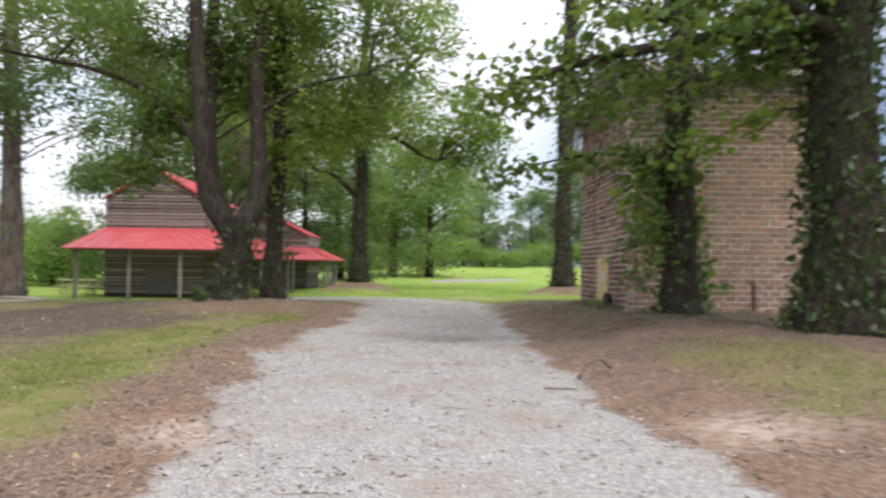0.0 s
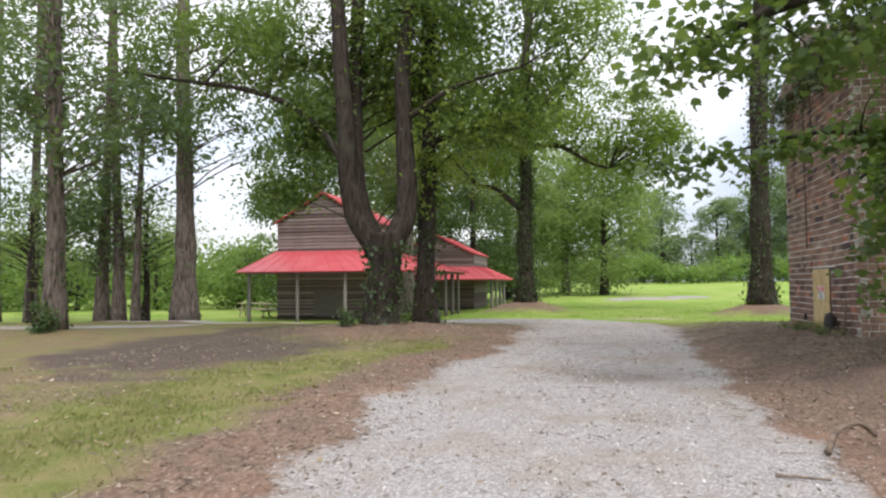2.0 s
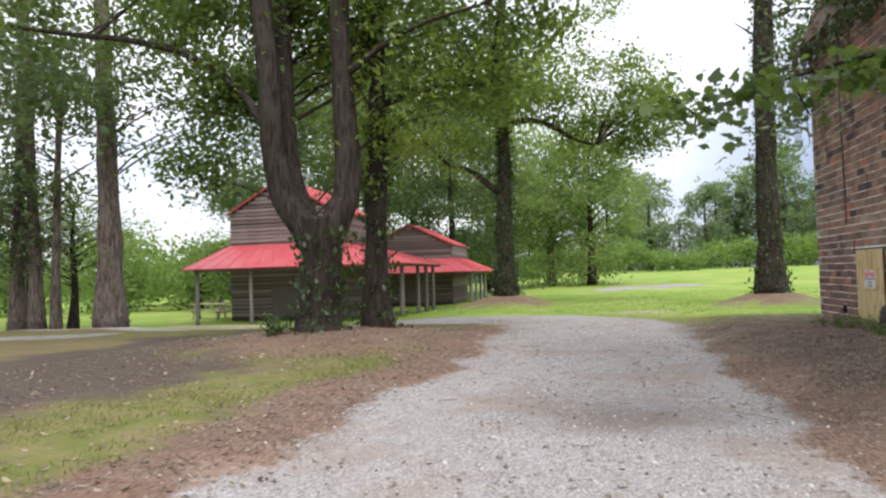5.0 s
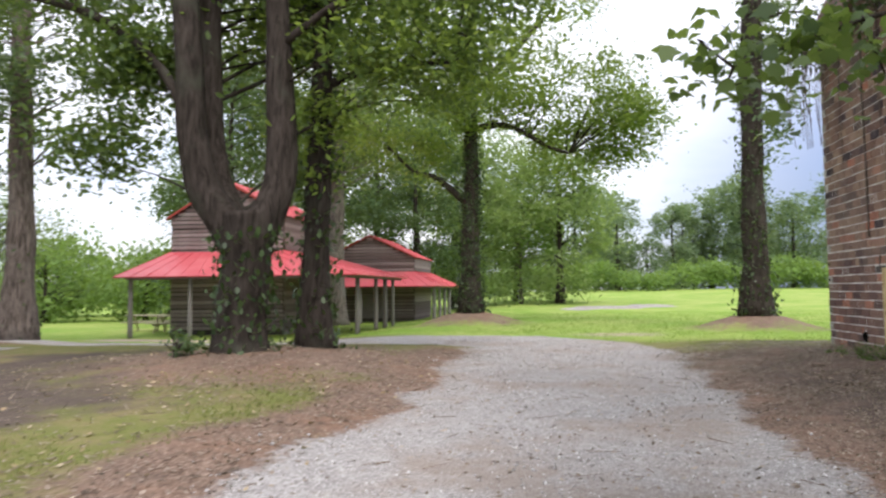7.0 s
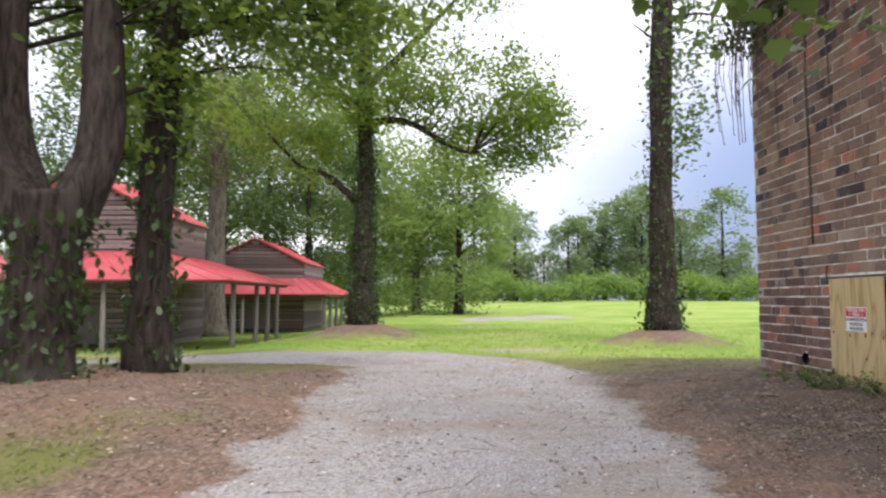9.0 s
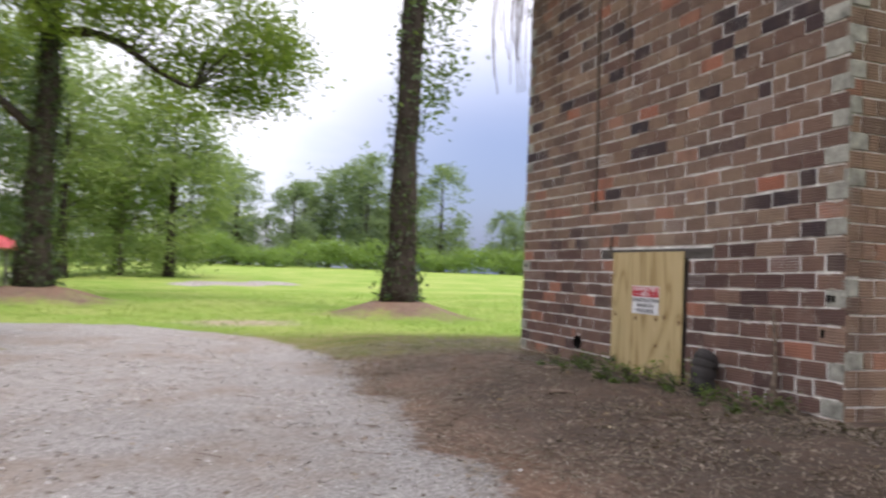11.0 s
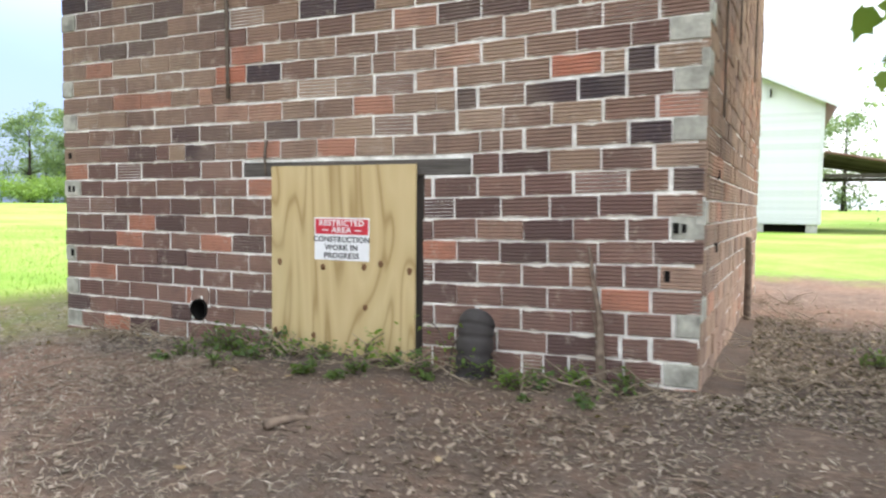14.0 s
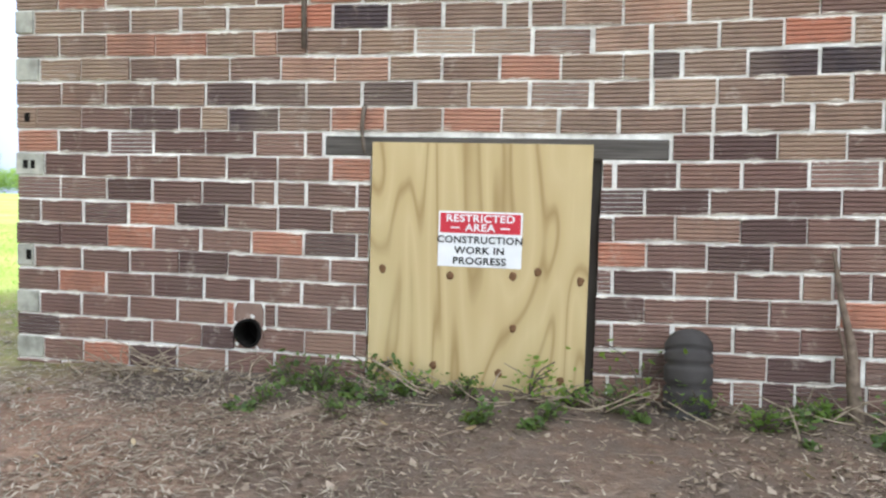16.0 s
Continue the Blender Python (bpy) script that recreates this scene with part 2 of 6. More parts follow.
def ground_material():
    m = Nodes("ground", rough=0.95, spec=0.12)
    p = m.place()
    wob = m.noise(1.1, 5, p)
    fine = m.noise(9.0, 6, p)
    tiny = m.noise(60.0, 3, p)
    def mask(name, soft=0.22, amount=0.55):
        v = m.math("ADD", m.attr(name), m.math("MULTIPLY_ADD", wob, amount, m.math("MULTIPLY_ADD", fine, amount * 0.9, -amount * 0.95)))
        return m.step(v, 0.5 - soft, 0.5 + soft)
    # mown grass: bright over the field, thin and dry along the drive
    blade = m.noise(45.0, 4, p)
    patch = m.math("MULTIPLY_ADD", blade, 0.42, m.math("MULTIPLY", m.noise(0.22, 7, p, 0.7, 0.4), 0.72))
    lush = m.ramp(patch, (0.3, (0.115, 0.21, 0.028)), (0.5, (0.185, 0.305, 0.048)), (0.64, (0.29, 0.355, 0.095)), (0.85, (0.42, 0.4, 0.18)))
    dry = m.ramp(m.math("MULTIPLY_ADD", blade, 0.45, m.math("MULTIPLY", m.noise(1.7, 6, p, 0.7), 0.6)),
                 (0.32, (0.075, 0.09, 0.026)), (0.47, (0.145, 0.165, 0.045)), (0.58, (0.2, 0.18, 0.075)), (0.74, (0.29, 0.205, 0.13)))
    grass = m.mix(mask("lush", 0.3, 0.3), dry, lush)
    # needles and leaf mould over clay
    straw = m.noise(38.0, 5, m.scaled((1.0, 0.35, 1.0), p, (0, 0, 35)), warp=0.8)
    mould = m.ramp(straw, (0.3, (0.075, 0.05, 0.037)), (0.52, (0.2, 0.138, 0.102)), (0.78, (0.39, 0.3, 0.235)))
    mould = m.mix(m.math("MULTIPLY", m.step(m.noise(0.7, 4, p), 0.45, 0.7), 0.6), mould, (0.25, 0.145, 0.095), "MIX")
    mould = m.mix(m.math("MULTIPLY", m.step(m.noise(2.4, 6, p, 0.7), 0.5, 0.66), 0.55), mould, m.ramp(straw, (0.3, (0.07, 0.05, 0.04)), (0.75, (0.2, 0.155, 0.12))))
    soil = m.ramp(m.math("MULTIPLY_ADD", tiny, 0.4, m.math("MULTIPLY", fine, 0.6)), (0.3, (0.05, 0.039, 0.032)), (0.7, (0.15, 0.118, 0.096)))
    # crushed stone
    stone = m.cells(70.0, p, "Color")
    bw = m.tree.nodes.new("ShaderNodeRGBToBW")
    m.link(stone, bw.inputs[0])
    gravel = m.ramp(bw.outputs[0], (0.15, (0.2, 0.186, 0.174)), (0.55, (0.33, 0.315, 0.298)), (0.95, (0.52, 0.502, 0.48)))
    gravel = m.mix(m.step(m.noise(0.55, 6, p, 0.65), 0.44, 0.66), gravel, m.mix(0.65, gravel, (0.27, 0.215, 0.17)))
    gravel = m.mix(m.math("MULTIPLY", m.step(m.noise(3.5, 5, p, 0.7), 0.52, 0.7), 0.5), gravel, (0.43, 0.412, 0.388))
    gravel = m.mix(m.step(m.noise(26.0, 3, p), 0.63, 0.72), gravel, (0.16, 0.13, 0.11))
    sand = m.ramp(fine, (0.3, (0.3, 0.22, 0.17)), (0.7, (0.48, 0.4, 0.33)))
    c = m.mix(mask("mould", 0.34, 1.1), grass, mould)
    c = m.mix(mask("soil", 0.3, 0.8), c, soil)
    c = m.mix(mask("sand", 0.3), c, sand)
    c = m.mix(mask("gravel", 0.14, 0.75), c, gravel)
    c = m.mix(m.math("MULTIPLY", mask("damp", 0.35), 0.62), c, (0.15, 0.125, 0.105))
    m.colour(c)
    h = m.math("ADD", m.cells(70.0, p), m.math("MULTIPLY", straw, 0.8))
    return m.bump(h, 0.55, 0.015).mat


GROUND = ground_material()


def board_material(name, a, b, c, along=(1, 1, 1), rough=0.85):
    m = Nodes(name, rough=rough, spec=0.2)
    grain = m.noise(6.0, 6, m.scaled(along), warp=0.4)
    v = m.math("MULTIPLY_ADD", m.random(), 0.35, m.math("MULTIPLY", grain, 0.75))
    m.colour(m.ramp(v, (0.25, a), (0.55, b), (0.85, c)))
    return m.bump(grain, 0.5, 0.006).mat


SIDING = board_material("weathered_boards", (0.10, 0.078, 0.072), (0.21, 0.175, 0.165), (0.38, 0.34, 0.325), (0.4, 6, 6))
SIDING_GREY = board_material("grey_boards", (0.11, 0.1, 0.095), (0.2, 0.185, 0.175), (0.33, 0.31, 0.29), (0.4, 6, 6))
POST = board_material("grey_post_wood", (0.12, 0.11, 0.1), (0.2, 0.19, 0.175), (0.31, 0.295, 0.27), (6, 6, 0.4))
WHITE_WOOD = board_material("white_painted_wood", (0.50, 0.51, 0.545), (0.62, 0.63, 0.665), (0.70, 0.715, 0.75), (0.3, 4, 4), 0.6)
OLD_TIMBER = board_material("old_timber", (0.028, 0.024, 0.02), (0.075, 0.066, 0.056), (0.15, 0.135, 0.118), (1, 0.4, 6))
# jamb timber coloured near-black for the shade in the doorway gap
GAP_SHADE_WOOD = board_material("gap_shade_wood", (0.012, 0.01, 0.009), (0.032, 0.027, 0.023), (0.065, 0.056, 0.048), (6, 6, 0.4))
LINTEL_WOOD = board_material("split_grey_timber", (0.03, 0.027, 0.024), (0.12, 0.108, 0.096), (0.27, 0.25, 0.225), (4, 0.35, 12))
TABLE_WOOD = board_material("treated_pine", (0.26, 0.24, 0.15), (0.38, 0.36, 0.24), (0.5, 0.47, 0.33), (0.5, 5, 5))


def tin_material(name, base, dull):
    m = Nodes(name, rough=0.45, metal=0.0, spec=0.45)
    n = m.noise(0.8, 5)
    m.colour(m.mix(m.step(n, 0.4, 0.75), base, dull))
    m.shader.inputs["Roughness"].default_value = 0.5
    return m.bump(m.noise(3.0, 3), 0.2, 0.01).mat


RED_TIN = tin_material("red_painted_tin", (0.50, 0.075, 0.088), (0.56, 0.14, 0.145))
RED_TRIM = tin_material("red_trim", (0.30, 0.05, 0.035), (0.26, 0.07, 0.05))
RUST_TIN = tin_material("rusty_tin", (0.16, 0.075, 0.055), (0.26, 0.17, 0.14))


def plain(name, c, rough=0.7, spec=0.3, metal=0.0, vary=0.25, scale=8.0, bump=0.2):
    m = Nodes(name, rough=rough, spec=spec, metal=metal)
    n = m.noise(scale, 5)
    m.colour(m.ramp(n, (0.3, tuple(v * (1 - vary) for v in c)), (0.7, tuple(min(1, v * (1 + vary)) for v in c))))
    return m.bump(n, bump, 0.008).mat


# near-black colour that stands in for shade inside openings
SHADE_BLACK = plain("shade_black", (0.012, 0.011, 0.01), 0.95, 0.05)
MORTAR = plain("mortar", (0.80, 0.765, 0.71), 0.95, 0.1, 0, 0.34, 9.0, 0.9)
PATCH = plain("cement_patch", (0.36, 0.355, 0.305), 0.95, 0.1, 0, 0.5, 7.0, 0.9)
CORRUGATED = plain("black_plastic_pipe", (0.05, 0.045, 0.043), 0.75, 0.25)
DEAD_WOOD = plain("dead_wood", (0.17, 0.13, 0.1), 0.9, 0.1, 0, 0.5, 16.0, 0.7)
PALE_STEM = plain("vine_stem", (0.13, 0.105, 0.085), 0.9, 0.1, 0, 0.4, 20.0, 0.5)
DRY_STALK = plain("dry_stalk", (0.30, 0.245, 0.18), 0.9, 0.1, 0, 0.4, 20.0, 0.3)
YELLOW_PAINT = plain("faded_yellow_paint", (0.55, 0.5, 0.22), 0.7)
GREY_BOARD = plain("grey_boarded_panel", (0.36, 0.35, 0.36), 0.8)
CONCRETE = plain("concrete_block", (0.42, 0.41, 0.39), 0.95, 0.1)


def tile_material(name, use_island, pale=0.0, low=False):
    m = Nodes(name, rough=0.9, spec=0.15)
    r = m.island() if use_island else m.random()
    p = m.place()
    big = m.noise(0.7, 4, p)
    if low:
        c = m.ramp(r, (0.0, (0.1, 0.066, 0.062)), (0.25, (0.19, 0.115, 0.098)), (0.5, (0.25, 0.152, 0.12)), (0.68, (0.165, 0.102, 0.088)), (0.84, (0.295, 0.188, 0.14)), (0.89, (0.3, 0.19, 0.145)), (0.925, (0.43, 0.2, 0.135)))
    else:
        c = m.ramp(r, (0.0, (0.062, 0.054, 0.062)), (0.14, (0.095, 0.07, 0.072)), (0.2, (0.205, 0.13, 0.106)), (0.42, (0.32, 0.225, 0.162)), (0.56, (0.19, 0.118, 0.1)),
                   (0.7, (0.37, 0.27, 0.196)), (0.84, (0.25, 0.157, 0.12)), (0.92, (0.375, 0.272, 0.205)), (0.965, (0.45, 0.19, 0.125)))
    c = m.mix(pale, c, (0.40, 0.27, 0.19))
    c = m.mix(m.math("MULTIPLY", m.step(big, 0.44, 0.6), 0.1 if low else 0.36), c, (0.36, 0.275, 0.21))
    stain = m.noise(3.2, 6, p, 0.7)
    c = m.mix(m.math("MULTIPLY", m.step(stain, 0.42, 0.68), 0.45), c, (0.135, 0.095, 0.08))
    c = m.mix(m.math("MULTIPLY", m.step(m.noise(7.0, 6, p, 0.7), 0.56, 0.72), 0.5), c, (0.5, 0.43, 0.365))
    if not use_island:
        # mortar smeared over the tiles' edges
        o = m.tree.nodes.new("ShaderNodeSeparateXYZ")
        m.link(m.pos, o.inputs[0])
        edge = m.math("MULTIPLY", m.math("ABSOLUTE", m.math("SUBTRACT", o.outputs[2], 0.0635)), 15.0)
        smear = m.step(m.math("ADD", edge, m.math("MULTIPLY", m.noise(6.0, 6, p, 0.7), 1.3)), 1.54, 1.70)
        c = m.mix(m.math("MULTIPLY", smear, 0.85), c, (0.7, 0.65, 0.58))
    # grime and mildew that run down from the wall's head
    z = m.tree.nodes.new("ShaderNodeSeparateXYZ")
    m.link(p, z.inputs[0])
    streak = m.noise(1.0, 5, m.scaled((2.2, 2.2, 0.25), p))
    g = m.step(m.math("ADD", m.math("MULTIPLY", z.outputs[2], 0.16), m.math("MULTIPLY", streak, 1.3)), 1.3, 1.85)
    c = m.mix(m.math("MULTIPLY", g, 0.5), c, (0.085, 0.072, 0.062))
    m.colour(c)
    return m.bump(m.math("ADD", m.noise(60.0, 4), m.noise(14.0, 4)), 0.6, 0.007).mat


TILE = tile_material("clay_tile", False)
# the courses below the lintel take darker tile colours
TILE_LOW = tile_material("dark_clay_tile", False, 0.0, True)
TILE_JOINED = tile_material("clay_tile_rest", True)
# side tiles paled for weathering and, in colour, for that face's brighter light
TILE_SIDE_LIT = tile_material("lit_weathered_clay_tile", True, 0.5)


def plywood_material():
    m = Nodes("plywood", rough=0.75, spec=0.25)
    ply = m.scaled((1, 1, 0.16))
    flow = m.noise(2.6, 2, ply, 0.4, 0.5)
    rings = m.math("FRACT", m.math("MULTIPLY", flow, 9.0))
    rings = m.math("ABSOLUTE", m.math("SUBTRACT", rings, 0.5))
    fine = m.noise(30.0, 5, m.scaled((1, 1, 0.08)))
    c = m.ramp(rings, (0.0, (0.33, 0.23, 0.10)), (0.14, (0.50, 0.385, 0.195)), (0.5, (0.58, 0.46, 0.25)))
    c = m.mix(m.math("MULTIPLY", m.step(m.noise(1.6, 4, m.scaled((1, 1, 0.5))), 0.45, 0.7), 0.45), c, (0.52, 0.44, 0.24))
    c = m.mix(m.math("MULTIPLY", fine, 0.35), c, (0.42, 0.31, 0.15))
    z = m.tree.nodes.new("ShaderNodeSeparateXYZ")
    m.link(m.pos, z.inputs[0])
    mould = m.math("MULTIPLY", m.step(m.math("MULTIPLY_ADD", m.noise(4.0, 5), 0.7, m.math("MULTIPLY", z.outputs[2], -1.0)), 0.15, 0.55), 0.5)
    c = m.mix(mould, c, (0.2, 0.19, 0.09))
    m.colour(c)
    return m.bump(fine, 0.25, 0.003).mat


PLYWOOD = plywood_material()
KNOT = plain("plywood_knot", (0.16, 0.085, 0.04), 0.8)
SIGN_WHITE = plain("sign_white", (0.78, 0.79, 0.8), 0.4, 0.4, 0, 0.04)
SIGN_RED = plain("sign_red", (0.55, 0.03, 0.05), 0.4, 0.4, 0, 0.06)
SIGN_BLACK = plain("sign_black", (0.03, 0.03, 0.032), 0.5, 0.3)


# ---- building blocks ----
def smooth(lo, hi, v):
    t = np.clip((np.asarray(v, float) - lo) / (hi - lo), 0, 1)
    return t * t * (3 - 2 * t)


def bump_at(x, y, cx, cy, r, h):
    return h * np.exp(-((np.asarray(x) - cx) ** 2 + (np.asarray(y) - cy) ** 2) / (r * r))


def mound_at(x, y, cx, cy, r, h):
    d = np.sqrt((np.asarray(x) - cx) ** 2 + (np.asarray(y) - cy) ** 2)
    return h * (1 - smooth(0.2 * r, r, d))


def patchy(x, y, size, seed):
    """Soft uneven patches from 0 to 1, about as wide as size."""
    x, y = np.asarray(x, float) / size, np.asarray(y, float) / size
    i, j = np.floor(x), np.floor(y)
    u, v = x - i, y - j
    u, v = u * u * (3 - 2 * u), v * v * (3 - 2 * v)
    h = lambda a, b: np.modf(np.abs(np.sin(a * 127.1 + b * 311.7 + seed * 74.7)) * 43758.5453)[0]
    return (h(i, j) * (1 - u) + h(i + 1, j) * u) * (1 - v) + (h(i, j + 1) * (1 - u) + h(i + 1, j + 1) * u) * v


def gz(x, y):
    """Height of the ground."""
    x, y = np.asarray(x, float), np.asarray(y, float)
    h = 0.20 * smooth(1.5, 3.6, x) * (1 - smooth(22, 27, y)) + 0.06 * smooth(2.5, 4.5, x) * (1 - smooth(19, 22, y))
    h = h + bump_at(x, y, 4.6, 13.2, 1.6, 0.16) + bump_at(x, y, 6.2, 10.0, 1.6, 0.12)
    h = h + 0.10 * smooth(-2.0, -3.4, x) * (1 - smooth(22.5, 24.5, y)) * smooth(-20, -8, x)
    h = h + bump_at(x, y, -5.4, 18.4, 2.4, 0.26)
    h = h + bump_at(x, y, -14.4, 17.3, 1.0, 0.15)
    h = h - 0.45 * smooth(21, 33, y) * smooth(-4.0, -10.0, x)
    h = h + mound_at(x, y, 5.9, 31.4, 2.3, 0.42) + mound_at(x, y, -3.85, 35.5, 2.6, 0.42)
    h = h + bump_at(x, y, -15.6, 25.3, 1.4, 0.16) + bump_at(x, y, -18.7, 25.8, 1.6, 0.12)
    d = np.sqrt(np.maximum(x, 0) ** 2 * 0.8 + np.maximum(y - 18, 0) ** 2)
    h = h + 1.15 * smooth(0, 1, np.clip((d - 22) / 100, 0, 1)) * smooth(-30, 0, x) + 0.18 * smooth(8, 22, x)
    return h


def mesh_of(name, verts, faces, material, smoothed=False):
    me = bpy.data.meshes.new(name)
    verts = np.asarray(verts, np.float32).reshape(-1, 3)
    if isinstance(faces, np.ndarray):
        n, k = faces.shape
        me.vertices.add(len(verts))
        me.vertices.foreach_set("co", verts.ravel())
        me.loops.add(n * k)
        me.loops.foreach_set("vertex_index", faces.astype(np.int32).ravel())
        me.polygons.add(n)
        me.polygons.foreach_set("loop_start", np.arange(0, n * k, k, dtype=np.int32))
        me.update(calc_edges=True)
    else:
        me.from_pydata(verts.tolist(), [], faces)
        me.update()
    me.materials.append(material)
    if smoothed:
        me.polygons.foreach_set("use_smooth", np.ones(len(me.polygons), dtype=bool))
    return me


def empty(name, x, y, z, label, category, group="", rz=0.0, kind=""):
    ob = new(name)
    ob.matrix_basis = pose(x, y, z, 0, 0, rz)
    return tagged(ob, label, category, group, kind)


def part(name, data, parent, label="", m=None):
    """One mesh (a bmesh with a material, or mesh data) as a part of parent."""
    ob = new(name, data)
    ob.parent = parent
    if m is not None:
        ob.matrix_basis = m
    return tagged(ob, label) if label else ob


def bm_mesh(name, bm, material, smoothed=False):
    me = bpy.data.meshes.new(name)
    bm.to_mesh(me)
    bm.free()
    me.materials.append(material)
    if smoothed:
        me.polygons.foreach_set("use_smooth", np.ones(len(me.polygons), dtype=bool))
    return me


def box(name, sx, sy, sz, material, bevel=0.0, at=(0, 0, 0)):
    """A box, its base's middle at the point given, with bevelled edges."""
    bm = bmesh.new()
    bmesh.ops.create_cube(bm, size=1.0)
    for v in bm.verts:
        v.co = Vector((v.co.x * sx + at[0], v.co.y * sy + at[1], (v.co.z + 0.5) * sz + at[2]))
    if bevel:
        bmesh.ops.bevel(bm, geom=bm.edges[:], offset=bevel, segments=1, affect="EDGES")
    return bm_mesh(name, bm, material)


def tube_arrays(points, radii, sides=10, rough=0.0, rng=None, cap=True):
    """Vertices and faces of a tube along points, with an uneven skin."""
    pts = [Vector(p) for p in points]
    verts, faces = [], []
    up = Vector((0.13, 0.97, 0.2)).normalized()
    for i, (p, r) in enumerate(zip(pts, radii)):
        d = (pts[min(i + 1, len(pts) - 1)] - pts[max(i - 1, 0)]).normalized()
        a = d.cross(up)
        a = a.normalized() if a.length > 0.05 else d.orthogonal().normalized()
        b = d.cross(a)
        for k in range(sides):
            t = 2 * math.pi * k / sides
            rr = r * (1 + rough * (noise.noise(Vector((p.x * 3 + math.cos(t) * 2.1, p.y * 3 + math.sin(t) * 2.1, p.z * 0.8)))))
            verts.append(p + (a * math.cos(t) + b * math.sin(t)) * rr)
    n = len(pts)
    for i in range(n - 1):
        for k in range(sides):
            q = (k + 1) % sides
            faces.append((i * sides + k, i * sides + q, (i + 1) * sides + q, (i + 1) * sides + k))
    if cap:
        faces.append(tuple(range((n - 1) * sides, n * sides)))
        faces.append(tuple(reversed(range(sides))))
    return [tuple(v) for v in verts], faces


def tubes(name, runs, material, sides=10, rough=0.0):
    verts, faces = [], []
    for points, radii in runs:
        v, f = tube_arrays(points, radii, sides, rough)
        k = len(verts)
        verts += v
        faces += [tuple(i + k for i in face) for face in f]
    return mesh_of(name, verts, faces, material, True)


def spline(points, steps):
    """A smooth run through the points."""
    pts = [np.array(p, float) for p in points]
    pts = [2 * pts[0] - pts[1]] + pts + [2 * pts[-1] - pts[-2]]
    out_pts = []
    for i in range(1, len(pts) - 2):
        for s in range(steps):
            t = s / steps
            a, b, c, d = pts[i - 1], pts[i], pts[i + 1], pts[i + 2]
            out_pts.append(0.5 * (2 * b + (c - a) * t + (2 * a - 5 * b + 4 * c - d) * t * t + (3 * b - a - 3 * c + d) * t ** 3))
    out_pts.append(pts[-2])
    return out_pts


def leaves(name, centres, size, material, rng, shape="oval", droop=0.3, spread=1.0):
    """One small folded leaf at each centre."""
    n = len(centres)
    if shape == "lobed":
        half = [(0.0, -0.40), (0.17, -0.47), (0.33, -0.33), (0.52, -0.16), (0.44, -0.02), (0.36, 0.05), (0.40, 0.24), (0.27, 0.22), (0.15, 0.27), (0.08, 0.42)]
        out2 = np.array(half + [(0.0, 0.54)] + [(-a, b) for a, b in half[:0:-1]])
    elif shape == "needle":
        out2 = np.array([(0, -0.5), (0.10, 0.0), (0, 0.5), (-0.10, 0.0)])
    elif shape == "straw":
        out2 = np.array([(0, -0.75), (0.06, -0.1), (0.03, 0.75), (-0.06, 0.1)])
    elif shape == "blade":
        out2 = np.array([(-0.06, 0.0), (0.06, 0.0), (0.035, 0.6), (0.0, 1.0)])
    elif shape == "plain":
        out2 = np.array([(0, -0.5), (0.30, -0.05), (0.0, 0.5), (-0.30, -0.05)])
    else:
        out2 = np.array([(0, -0.5), (0.21, -0.25), (0.25, 0.08), (0.0, 0.5), (-0.25, 0.08), (-0.21, -0.25)])
    k = len(out2)
    s = size * rng.uniform(0.6, 1.35, n)
    yaw, pitch, roll = rng.uniform(0, 2 * np.pi, n), rng.normal(-droop, 0.55 * spread, n), rng.normal(0, 0.6 * spread, n)
    local = np.zeros((n, k, 3))
    local[:, :, 0], local[:, :, 1] = out2[:, 0] * s[:, None], out2[:, 1] * s[:, None]
    local[:, :, 2] = -0.55 * np.abs(local[:, :, 0]) - 0.25 * (local[:, :, 1] ** 2) / s[:, None]
    cr, sr = np.cos(roll)[:, None], np.sin(roll)[:, None]
    x, z = local[:, :, 0] * cr + local[:, :, 2] * sr, -local[:, :, 0] * sr + local[:, :, 2] * cr
    cp, sp = np.cos(pitch)[:, None], np.sin(pitch)[:, None]
    y, z = local[:, :, 1] * cp - z * sp, local[:, :, 1] * sp + z * cp
    cy, sy = np.cos(yaw)[:, None], np.sin(yaw)[:, None]
    verts = np.stack([x * cy - y * sy, x * sy + y * cy, z], axis=2) + np.asarray(centres)[:, None, :]
    base = (np.arange(n) * k)[:, None]
    faces = base + np.arange(k)[None, :]
    return mesh_of(name, verts.reshape(-1, 3), faces, material)


def around(rng, tips, per, radius, flat=0.6):
    """Leaf centres in uneven clumps round the twig tips."""
    tips = np.asarray(tips)
    out_c = []
    for t in tips:
        n = max(1, int(per * rng.uniform(0.4, 1.5)))
        d = rng.normal(0, 1, (n, 3)) * radius * rng.uniform(0.6, 1.25) * np.array([0.62, 0.62, 0.62 * flat])
        out_c.append(t + d)
    return np.concatenate(out_c)


def crown_tips(rng, centre, radii, count, hollow=0.5):
    """Twig tips in an uneven crown: nearer its skin, with gaps."""
    tips = []
    while len(tips) < count:
        v = rng.normal(0, 1, 3)
        v /= np.linalg.norm(v)
        r = rng.uniform(hollow, 1.0) ** 0.6
        p = v * r * np.array(radii)
        g = noise.noise(Vector(p * 0.42 + np.array(centre) * 0.31))
        h = noise.noise(Vector(p * 0.2 + np.array(centre) * 0.17 + 7.0))
        if g < 0.0:
            continue
        p = p * (1 + 0.25 * g + 0.4 * h)
        tips.append(np.array(centre) + p)
    return np.array(tips)


def trunk_radii(n, r0, r1, flare=1.5):
    out_r = []
    for i in range(n):
        t = i / (n - 1)
        out_r.append((r0 + (r1 - r0) * t) * (1 + (flare - 1) * math.exp(-t * n / 2.2)))
    return out_r


